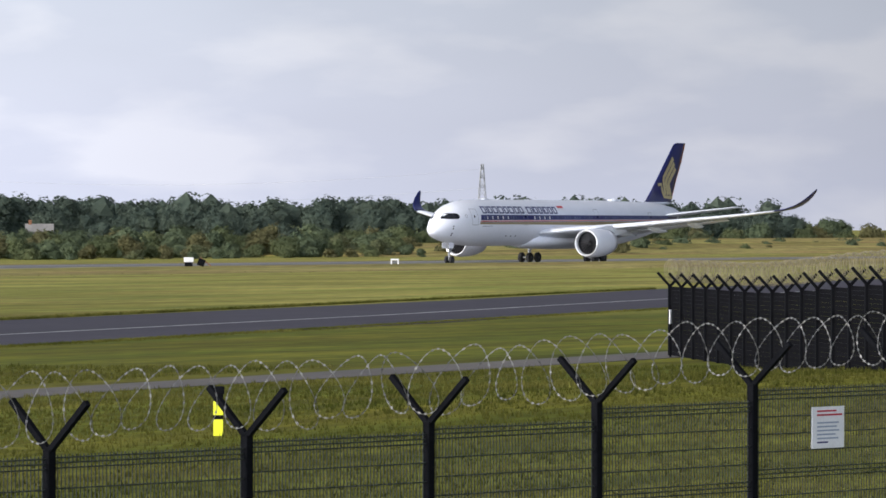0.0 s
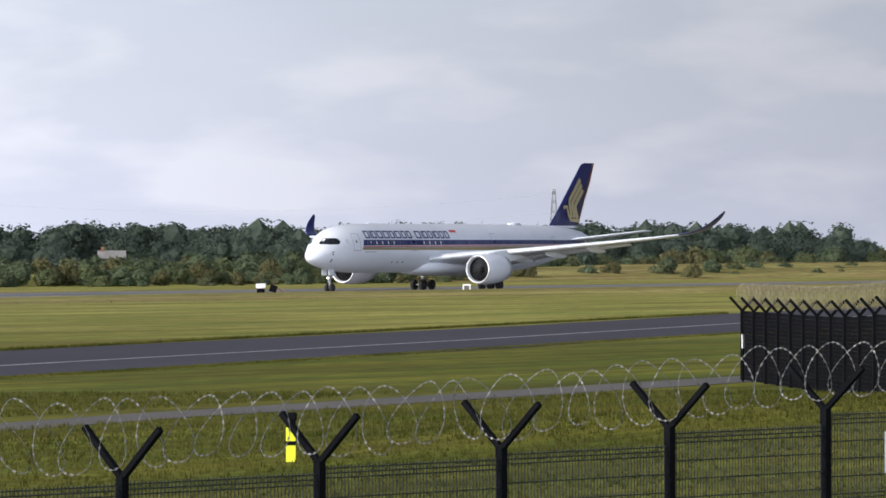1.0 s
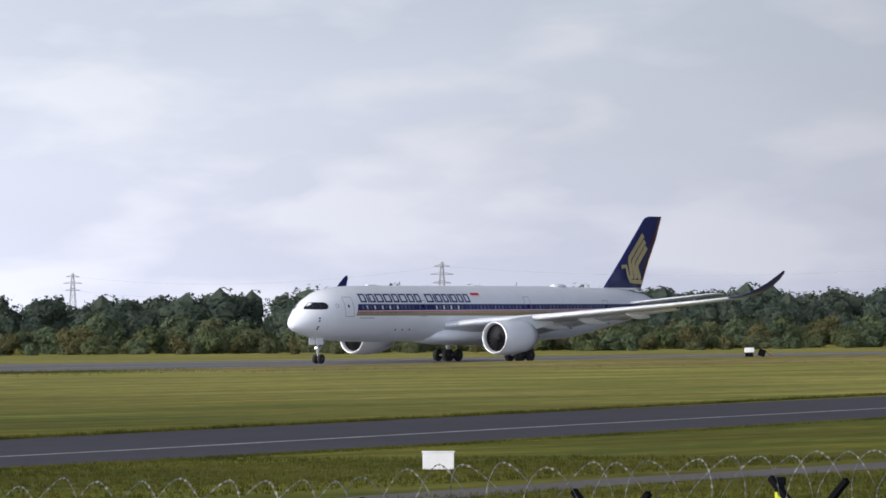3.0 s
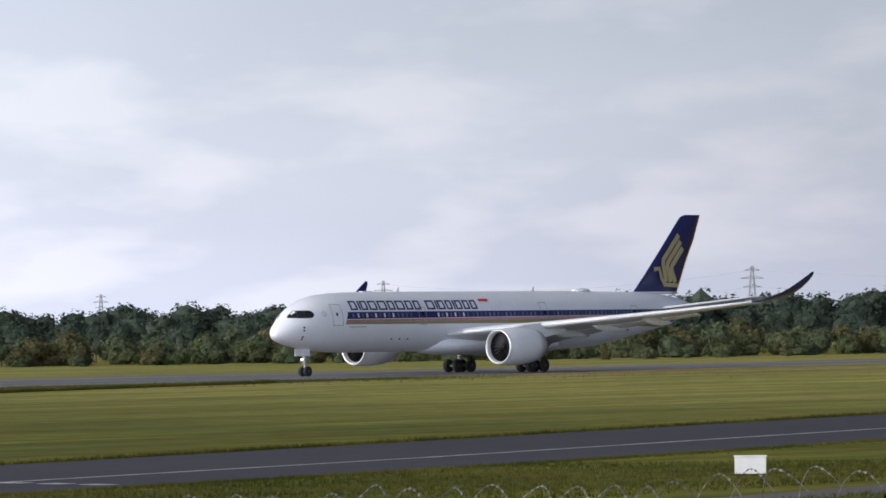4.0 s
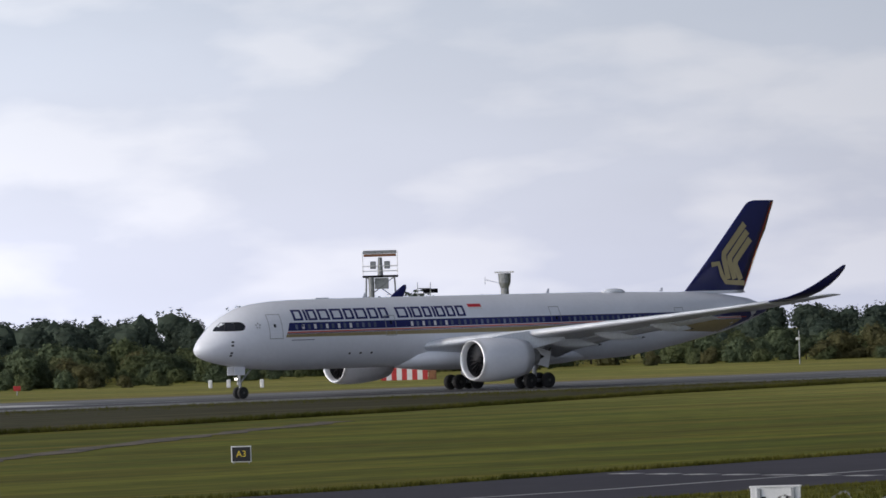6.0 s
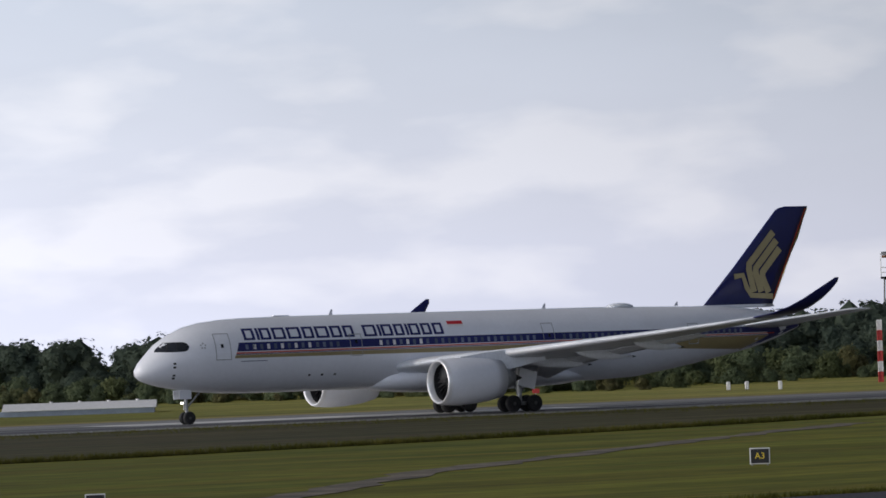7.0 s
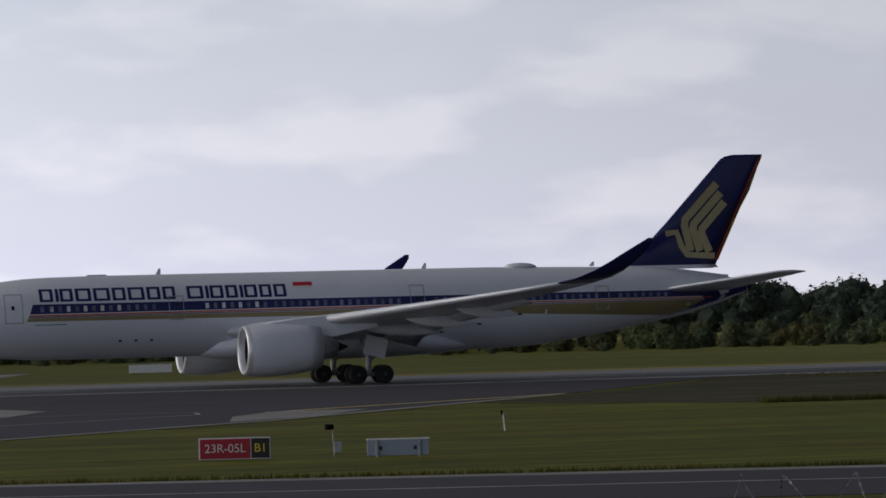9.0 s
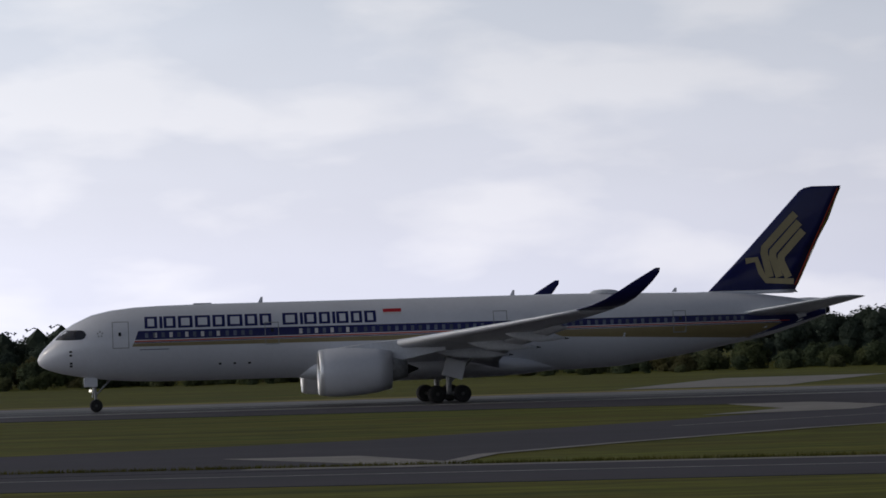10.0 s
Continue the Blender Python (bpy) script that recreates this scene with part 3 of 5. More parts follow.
def airliner():
    a = thing("airliner", pose(0, RUNWAY_Y, 0.02), "white twin-jet airliner with navy, orange and gold stripes", "airliner")
    # fuselage
    xs = [0.0, 0.06, 0.15, 0.3, 0.5, 0.75, 1, 1.5, 2, 2.5, 3, 3.7, 4.5, 5.2, 6, 7, 8, 9, 10, 12, 14] + list(range(17, 45, 3)) + [46, 48, 50, 52, 54, 56, 58, 60, 61.5, 63, 64.2, 65.3]
    rings = []
    for x in xs:
        t, b, w = along(TOPS, x), along(LOWS, x), max(along(WIDE, x), 0.01)
        c, h = (t + b) / 2, max((t - b) / 2, 0.01)
        rings.append([(x, w * math.cos(2 * math.pi * i / 64), c + h * math.sin(2 * math.pi * i / 64)) for i in range(64)])
    body = part("fuselage", loft(rings), M_WHITE, a, "glossy white fuselage", True)
    part("exhaust_cone", loft([disc_ring(65.25, 0, 6.65, 0.33, 20), disc_ring(65.6, 0, 6.68, 0.24, 20)]), M_DARK, a, "dark tail exhaust", True)
    for side in (-1, 1):
        part("navy_band", decal([(7.93, 5.8), (62.2, 6.0), (60.5, 6.5), (8.2, 6.52)], side), M_NAVY, body, "navy window band")
        part("orange_stripe", decal([(7.86, 5.62), (62.0, 5.86), (62.1, 5.94), (7.9, 5.73)], side, rows=1), M_ORANGE, body, "thin orange stripe")
        part("dark_stripe", decal([(7.83, 5.53), (61.5, 5.74), (61.7, 5.80), (7.86, 5.60)], side, rows=1), M_NAVY, body, "thin navy stripe")
        part("gold_band", decal([(7.7, 5.26), (40, 5.18), (40, 5.62), (7.8, 5.51)], side), M_GOLD, body, "ochre gold band")
        part("gold_band", decal([(40, 5.18), (58.5, 4.55), (61.5, 5.72), (40, 5.62)], side, rows=5), M_GOLD, body, "ochre gold band that widens aft")
        part("dark_tail_paint", decal([(58.5, 4.5), (65.2, 6.35), (65.2, 6.6), (61.4, 5.72)], side, rows=5), M_NAVY, body, "navy paint under the tail")
        part("dark_tail_paint", decal([(61.4, 5.72), (65.2, 6.6), (65.2, 6.75), (60.6, 6.5)], side, rows=4), M_NAVY, body, "navy paint beside the tail cone")
        # airline name as plain bars, then the flag
        x = 8.75
        for k in (1.12, 0.24, 1.08, 1.28, 1.34, 1.1, 1.34, 1.12, 1.05, -0.62, 1.34, 0.24, 1.12, 1.0, 0.24, 1.08, 1.02, 1.05):
            if k > 0:
                z0, z1, st = 6.7, 7.66, 0.24
                bars = [(x, x + k, z0, z1)] if k < 0.3 else [(x, x + st, z0, z1), (x + k - st - 0.1, x + k - 0.1, z0, z1), (x + st, x + k - st - 0.1, z1 - 0.17, z1), (x + st, x + k - st - 0.1, z0, z0 + 0.17)]
                bm = bmesh.new()
                for x0, x1, q0, q1 in bars:
                    piece = bpy.data.meshes.new("piece")
                    strip_bm = decal([(x0, q0), (x1, q0), (x1, q1), (x0, q1)], side, rows=4)
                    strip_bm.to_mesh(piece); strip_bm.free()
                    bm.from_mesh(piece)
                    bpy.data.meshes.remove(piece)
                part("name_bar", bm, M_NAVY, body)
            x += abs(k) + 0.095
        part("flag_red", decal([(28.25, 7.5), (29.75, 7.5), (29.75, 7.78), (28.25, 7.78)], side, rows=1), M_FLAGRED, body, "red half of a small flag")
        part("flag_white", decal([(28.25, 7.3), (29.75, 7.3), (29.75, 7.49), (28.25, 7.49)], side, rows=1), M_SIGN_WHITE, body, "white half of a small flag")
        # cabin windows
        for x0, n, shade in ((8.75, 2, 0), (9.45, 9, 1), (15.3, 4, 0), (21.3, 8, 1), (26.6, 16, 0), (39.2, 21, 0), (54.0, 7, 0)):
            for i in range(n):
                x = x0 + i * 0.64
                lit = shade and i % 2 == 0 and 9.4 < x < 25.5
                part("cabin_window", decal([(x, 5.95), (x + 0.27, 5.95), (x + 0.27, 6.36), (x, 6.36)], side, 0.02, rows=2), M_WINDOW_LIT if lit else M_CABIN_GLASS, body)
        # doors as raised outlines
        for x0, x1, z0, z1 in ((6.1, 7.45, 5.14, 7.32), (18.5, 19.65, 5.14, 6.95), (37.25, 38.4, 5.14, 7.36), (52.1, 53.2, 5.14, 6.95)):
            d = part("door", decal([(x0 + .04, z0 + .04), (x1 - .04, z0 + .04), (x1 - .04, z1 - .04), (x0 + .04, z1 - .04)], side, 0.004, rows=4), M_WHITE, body)
            for c in ([(x0, z0), (x1, z0), (x1, z0 + .07), (x0, z0 + .07)], [(x0, z1 - .06), (x1, z1 - .06), (x1, z1), (x0, z1)],
                      [(x0, z0), (x0 + .06, z0), (x0 + .06, z1), (x0, z1)], [(x1 - .06, z0), (x1, z0), (x1, z1), (x1 - .06, z1)]):
                part("door_seam", decal(c, side, 0.026, rows=4), M_STEEL, d)
            part("door_window", decal([(x0 + .5, 6.15), (x0 + .72, 6.15), (x0 + .72, 6.45), (x0 + .5, 6.45)], side, 0.03, rows=1), M_GLASS, d)
        # cockpit mask
        bm = bmesh.new()
        cols = []
        for k in range(19):
            f = k / 18
            x = 1.5 + 2.5 * f
            lo, hi = 5.97 - 0.04 * math.sin(math.pi * f), 6.0 + 0.72 * min(1, (f / 0.33)) ** 0.8
            end = max(0.0, (f - 0.8) / 0.2)
            cut = 1 - math.sqrt(max(0.0, 1 - end * end))
            mid = (lo + hi) / 2
            lo, hi = lo + (mid - lo) * cut, hi + (mid - hi) * cut
            cols.append([bm.verts.new((x, side * hull(x, z, 0.02), z)) for z in (lo, lo + (hi - lo) * 0.33, lo + (hi - lo) * 0.66, hi)])
        for p, q in zip(cols, cols[1:]):
            for r in range(3):
                bm.faces.new((p[r], q[r], q[r + 1], p[r + 1]))
        bmesh.ops.recalc_face_normals(bm, faces=bm.faces)
        mask = part("cockpit_glazing", bm, M_GLASS, body, "dark cockpit glazing with a rounded rear edge")
        for x0, x1 in ((2.15, 2.45), (2.95, 3.1)):
            part("glazing_pillar", decal([(x0, 5.97), (x0 + 0.05, 5.97), (x1 + 0.05, 6.56), (x1, 6.56)], side, 0.03, rows=2), M_DARK, mask)
        for k in range(5):
            u = 1.571 + k * 1.2566
            sx, sz = 5.05 + 0.2 * math.cos(u), 6.28 + 0.2 * math.sin(u)
            part("emblem_dot", decal([(sx, sz), (sx + 0.13, sz), (sx + 0.13, sz + 0.13), (sx, sz + 0.13)], side, 0.02, rows=1), M_STEEL, body)
        for x, z in ((2.6, 4.9), (2.6, 4.6), (2.62, 3.95), (2.62, 3.72), (14.7, 3.6), (15.9, 3.6), (17.1, 3.6)):
            part("sensor_port", decal([(x, z), (x + .22, z), (x + .22, z + .16), (x, z + .16)], side, 0.02, rows=1), M_DARK, body)
        part("small_title_bar", decal([(8.3, 4.97), (10.7, 4.97), (10.7, 5.02), (8.3, 5.02)], side, 0.015, rows=1), M_NAVY, body)
    # belly fairing
    rings = []
    for x, w, lo, hi in ((20.5, 0.4, 2.5, 3.2), (22.5, 2.3, 2.15, 3.9), (25, 3.25, 1.95, 4.3), (30, 3.45, 1.85, 4.35), (36, 3.35, 1.9, 4.2), (40, 2.5, 2.1, 3.6), (43.5, 0.5, 2.45, 2.9)):
        c, h = (lo + hi) / 2, (hi - lo) / 2
        rings.append([(x, w * math.copysign(abs(math.cos(u)) ** 0.75, math.cos(u)), c + h * math.sin(u)) for u in [2 * math.pi * i / 40 for i in range(40)]])
    part("belly_fairing", loft(rings), M_WHITE, a, "white belly fairing at the wing root", True)
    # aerials and radome
    rings = [[(46.85 + s * math.cos(u) * 1.35, s * 0.75 * math.sin(u), 8.5 + h) for u in [2 * math.pi * i / 24 for i in range(24)]] for s, h in ((1, 0), (0.93, 0.15), (0.7, 0.29), (0.35, 0.36), (0.05, 0.38))]
    part("radome", loft(rings), M_WING, a, "grey satellite radome hump", True)
    for x, h in ((18.1, 0.5), (38.9, 0.48), (52.4, 0.3)):
        part("blade_aerial", loft([foil(x, 0, 8.5, 0.45, 0.12, Vector((0, 1, 0)), 5), foil(x + 0.3, 0, 8.55 + h, 0.16, 0.12, Vector((0, 1, 0)), 5)]), M_WHITE, a)
    bm = bmesh.new(); box(bm, (1.5, 0.5, 0.1), (13.6, 0, 8.63), bevel=0.04)
    part("roof_aerial_plate", bm, M_WING, a)
    # wings
    SEC = [(2.2, 22.6, 14.2, 4.05, 0.125, 0.05), (6.0, 25.2, 11.4, 4.5, 0.12, 0.045), (11, 28.7, 8.5, 5.0, 0.11, 0.035), (16.5, 32.3, 6.7, 5.6, 0.105, 0.03), (22, 36.0, 4.9, 6.2, 0.1, 0.02), (26, 38.8, 3.7, 6.68, 0.1, 0.015), (29, 40.9, 2.85, 7.1, 0.1, 0.01)]
    TIP = [(29, 40.9, 2.85, 7.1), (30.2, 41.9, 2.55, 7.38), (31.1, 42.9, 2.25, 7.85), (31.7, 43.9, 1.9, 8.45), (32.1, 44.9, 1.5, 9.1), (32.35, 46.0, 0.9, 9.75), (32.45, 46.6, 0.35, 10.1)]
    for side in (-1, 1):
        w = part("wing", loft([foil(x, side * y, z, c, t, twist=tw, n=12) for y, x, c, z, t, tw in SEC]), M_WING, a, "light grey swept wing", True)
        rings = []
        for i, (y, x, c, z) in enumerate(TIP):
            dy, dz = TIP[min(i + 1, 6)][0] - TIP[max(i - 1, 0)][0], TIP[min(i + 1, 6)][3] - TIP[max(i - 1, 0)][3]
            up = Vector((0, -side * dz, dy)).normalized()
            rings.append(foil(x, side * (y + 0.0), z + 0.0, c, 0.095, up, 12))
        part("winglet", loft(rings), M_NAVY, w, "navy upswept curved wingtip", True)
        part("slat", loft([foil(x - 0.12, side * y, z - 0.05, c * 0.2, t * 3.6, twist=0.2, n=6) for y, x, c, z, t, tw in SEC[2:]]), M_WHITE, w, "pale leading-edge slat", True)
        part("flap", loft([foil(x + c * 0.86, side * y, z - tw * c - 0.12, c * 0.2, 0.12, twist=0.25, n=6) for y, x, c, z, t, tw in SEC[:5]]), M_WING, w, "lowered trailing-edge flap", True)
        for y, x1, z1, ln in ((9.0, 37.9, 3.75, 6.2), (13.0, 39.7, 4.3, 5.6), (17.8, 41.4, 4.95, 4.8)):
            rings = [[(x1 - ln * (1 - k), side * (y + 0.30 * s * math.cos(u)), z1 + 0.42 * (1 - k) * (1.2) + 0.46 * s * math.sin(u)) for u in [2 * math.pi * i / 16 for i in range(16)]]
                     for k, s in ((0, 0.1), (0.12, 0.65), (0.3, 1), (0.55, 1), (0.8, 0.6), (1, 0.08))]
            fair = part("flap_fairing", loft(rings), M_WING, w, "canoe-shaped flap fairing", True)
            bm = bmesh.new(); rod(bm, (x1 - 0.12, side * y, z1), (x1 + 0.22, side * y, z1 - 0.02), 0.09, 0.03, 8)
            part("fairing_tip", bm, M_DARK, fair, "black fairing tip")
        # engine
        ey, ez = side * 10.5, 2.74
        nac = part("nacelle", loft([disc_ring(x, ey, ez + dz, r) for x, r, dz in ((22.6, 1.55, 0), (22.36, 1.64, 0), (22.3, 1.72, 0), (22.45, 1.81, 0), (22.95, 1.90, 0), (24.0, 1.95, 0), (25.4, 1.91, 0.02), (26.9, 1.77, 0.06), (28.1, 1.54, 0.12), (28.05, 1.46, 0.12), (27.4, 1.35, .1))], caps=False), M_WHITE, a, "white engine nacelle", True)
        part("inlet_lip", loft([disc_ring(x, ey, ez, r) for x, r in ((22.8, 1.515), (22.46, 1.56), (22.3, 1.645), (22.26, 1.72), (22.36, 1.80), (22.62, 1.865))], caps=False), M_METAL, nac, "polished metal inlet lip", True)
        # duct and fan back near-black: the inlet's inner shade is painted on
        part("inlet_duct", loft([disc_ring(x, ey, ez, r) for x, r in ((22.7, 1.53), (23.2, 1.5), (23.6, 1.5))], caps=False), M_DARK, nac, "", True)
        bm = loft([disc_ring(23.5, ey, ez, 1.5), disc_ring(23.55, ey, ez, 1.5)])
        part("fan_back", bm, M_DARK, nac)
        for i in range(22):
            u = 2 * math.pi * i / 22
            cu, su = math.cos(u), math.sin(u)
            bm = bmesh.new()
            sides = [[bm.verts.new((x + dx, ey + r * cu - o * su, ez + r * su + o * cu)) for x, r, o in
                      ((23.2, 0.35, -0.05), (23.38, 0.35, 0.05), (23.38, 1.48, 0.2), (23.1, 1.48, -0.08))] for dx in (0, 0.03)]
            bm.faces.new(sides[0]); bm.faces.new(sides[1][::-1])
            for e in range(4):
                bm.faces.new((sides[0][e], sides[1][e], sides[1][(e + 1) % 4], sides[0][(e + 1) % 4]))
            part("fan_blade", bm, M_FAN, nac)
        part("spinner", loft([disc_ring(x, ey, ez, r, 20) for x, r in ((22.75, 0.02), (22.95, 0.2), (23.3, 0.4))]), M_DARK, nac, "", True)
        part("core_nozzle", loft([disc_ring(x, ey, ez + 0.12, r, 28) for x, r in ((27.3, 1.1), (28.3, 0.95), (29.4, 0.66), (29.35, 0.6), (28.8, .6))], caps=False), M_STEEL, nac, "dark metal core nozzle", True)
        part("exhaust_plug", loft([disc_ring(x, ey, ez + 0.12, r, 20) for x, r in ((28.7, 0.55), (29.5, 0.38), (30.3, 0.05))]), M_DARK, nac, "", True)
        bm = loft([[(x, ey + s * o, z) for s, o, z in ((-1, 0.28, z0), (1, 0.28, z0), (1, 0.3, z1), (-1, 0.3, z1))] for x, z0, z1 in ((24.3, 4.42, 4.7), (26.5, 4.25, 5.0), (29.0, 3.6, 5.2), (32.5, 4.3, 5.0))])
        part("pylon", bm, M_WING, a, "engine pylon under the wing")
        # main landing gear
        gy = side * 5.3
        g = thing("main_gear", None)
        g.parent = a
        bm = bmesh.new()
        rod(bm, (33.2, gy, 0.7), (33.2, gy, 4.2), 0.22, 0.26, 14); rod(bm, (32.2, gy, 0.72), (34.25, gy, 0.68), 0.16, seg=10)
        rod(bm, (33.2, gy, 1.6), (33.2, gy - side * 2.2, 3.4), 0.1); rod(bm, (33.2, gy, 1.5), (35.2, gy, 3.6), 0.09)
        for x in (32.2, 34.25):
            rod(bm, (x, gy - 0.85, 0.7), (x, gy + 0.85, 0.7), 0.1)
        part("gear_leg", bm, M_STEEL, g, "grey steel gear leg with bogie beam")
        bm = bmesh.new(); box(bm, (1.7, 0.1, 1.5), (33.6, gy + side * 0.75, 2.75), Matrix.Rotation(0.25, 4, "Y"), bevel=0.04)
        part("gear_door", bm, M_WHITE, g, "white hanging gear door")
        for x in (32.2, 34.25):
            for o in (-0.66, 0.66):
                WHEELS.append((wheel(g, x, gy + o, 0.7, 0.7, 0.5), (x, gy + o, 0.7), 0.7))
        # tailplane
        part("tailplane", loft([foil(x, side * y, z, c, 0.1, n=9) for y, x, c, z in ((0.9, 57.3, 6.3, 6.45), (3, 59.0, 5.3, 6.75), (7, 62.5, 3.6, 7.35), (9.0, 64.3, 2.7, 7.66), (9.4, 65.1, 1.6, 7.72))]), M_WING, a, "light grey swept tailplane", True)
    # nose gear
    g = thing("nose_gear", None)
    g.parent = a
    bm = bmesh.new()
    rod(bm, (4.7, 0, 0.55), (4.55, 0, 3.2), 0.13, 0.16, 12); rod(bm, (4.7, -0.42, 0.55), (4.7, 0.42, 0.55), 0.09)
    rod(bm, (4.62, 0, 1.3), (6.1, 0, 2.8), 0.07); rod(bm, (4.4, 0, 1.2), (4.5, 0, 2.0), 0.06)
    part("gear_leg", bm, M_STEEL, g, "grey steel nose gear leg")
    for s in (-1, 1):
        bm = bmesh.new(); box(bm, (1.1, 0.05, 0.75), (4.3, s * 0.55, 2.45), bevel=0.02)
        part("gear_door", bm, M_WHITE, g)
        WHEELS.append((wheel(g, 4.7, s * 0.36, 0.53, 0.53, 0.36), (4.7, s * 0.36, 0.53), 0.53))
    bm = bmesh.new(); rod(bm, (4.15, 0, 1.75), (4.35, 0, 1.75), 0.09, 0.08, 16)
    part("landing_light", bm, M_LAMP, g, "bright landing light")
    # fin
    up = Vector((0, 1, 0))
    fin = part("fin", loft([foil(x, 0, z, c, t, up, 10) for x, z, c, t in ((55.5, 8.45, 7.3, 0.08), (58.75, 11.7, 5.55, 0.09), (61.1, 14.2, 4.65, 0.09), (63.35, 16.6, 3.35, 0.085), (63.75, 16.82, 3.05, 0.07), (64.4, 16.95, 2.45, 0.04))]), M_NAVY, a, "navy vertical tail fin", True)
    part("fin_foot", loft([foil(x, 0, z, c, t, up, 10) for x, z, c, t in ((54.6, 8.15, 8.0, 0.05), (55.5, 8.45, 7.3, 0.08))]), M_WHITE, a, "white foot of the tail fin", True)
    part("fin_fillet", loft([foil(52.6, 0, 8.2, 10.4, 0.03, up, 8), foil(54.6, 0, 8.42, 8.2, 0.06, up, 8)]), M_WHITE, a, "", True)
    # gold emblem as plain bent strips on both sides
    for s in (-1, 1):
        for line, wide in (([(62.68, 14.2), (60.83, 11.9), (60.83, 11.5), (61.35, 9.85)], 0.52), ([(62.98, 13.6), (61.4, 11.6), (61.4, 11.25), (61.95, 9.85)], 0.52),
                           ([(63.28, 13.0), (61.97, 11.3), (61.97, 10.95), (62.55, 9.8)], 0.52), ([(59.65, 11.0), (60.35, 11.1), (60.72, 10.2), (61.15, 9.62), (62.92, 9.52)], 0.4)):
            bm = bmesh.new()
            pts = []
            for x, z in line:
                up_z = 9.1 + (z - 9.52) * 1.2
                pts.append(Vector((62.6 + (x - 62.9) * 1.28 + 0.11 * (up_z - 9.1), 0, up_z)))
            rows = []
            for i, p in enumerate(pts):
                d0, d1 = (p - pts[max(i - 1, 0)]), (pts[min(i + 1, len(pts) - 1)] - p)
                d = (d0.normalized() + d1.normalized()).normalized()
                e = Vector((-d.z, 0, d.x)) * wide * 0.6
                rows.append([bm.verts.new((q.x, s * (0.33 - 0.012 * (q.z - 9)), q.z)) for q in (p + e, p - e)])
            for p, q in zip(rows, rows[1:]):
                bm.faces.new((p[0], q[0], q[1], p[1]))
            part("tail_emblem", bm, M_TAIL_GOLD, fin, "gold slanted tail emblem")
        bm = bmesh.new()
        vs = [bm.verts.new(p) for p in ((62.70, s * 0.10, 8.8), (62.80, s * 0.09, 8.8), (66.64, s * 0.05, 16.75), (66.54, s * 0.06, 16.75))]
        bm.faces.new(vs)
        part("fin_edge_stripe", bm, M_ORANGE, fin, "orange trailing-edge stripe")
        bm = bmesh.new()
        vs = [bm.verts.new(p) for p in ((62.93, s * 0.085, 8.8), (63.0, s * 0.05, 8.8), (66.84, s * 0.03, 16.8), (66.77, s * 0.045, 16.75))]
        bm.faces.new(vs)
        part("fin_edge_stripe", bm, M_SIGN_YELLOW, fin, "pale yellow trailing edge")
    return a


PLANE = airliner()


# ---- near security fence ----
FENCE_O, FENCE_A, BAY = Vector((36.52, 28.36, 0)), -0.16646, 2.7
FENCE_U = Vector((math.cos(FENCE_A), math.sin(FENCE_A), 0))
FENCE_TURN = math.degrees(FENCE_A)
FORKS = {0: 3.01, 1: 3.07, 2: 3.12, 3: 3.26, 4: 3.39, 5: 3.5, 6: 3.6, 7: 3.7}


def fork_height(i):
    return FORKS.get(i, 3.0 if i < 0 else 3.75)


def fence_post(height, arm_y=0.54, arm_z=0.49, w=0.095):
    """A square post with a forked top; stands at the origin, fork across y."""
    p = thing("fence_post", None, "black steel fence post with a forked top", "fence post", "posts of the security fence")
    bm = bmesh.new()
    box(bm, (w, w, height), (0, 0, height / 2), bevel=0.008)
    part("upright", bm, M_BLACK_STEEL, p)
    for s in (-1, 1):
        bm = bmesh.new()
        ln, an = math.hypot(arm_y, arm_z), math.atan2(arm_y, arm_z)
        box(bm, (w * 0.66, w * 0.66, ln), (0, s * arm_y / 2, height + arm_z / 2 - 0.02), Matrix.Rotation(-s * an, 4, "X"), bevel=0.006)
        part("arm", bm, M_BLACK_STEEL, p)
    return p


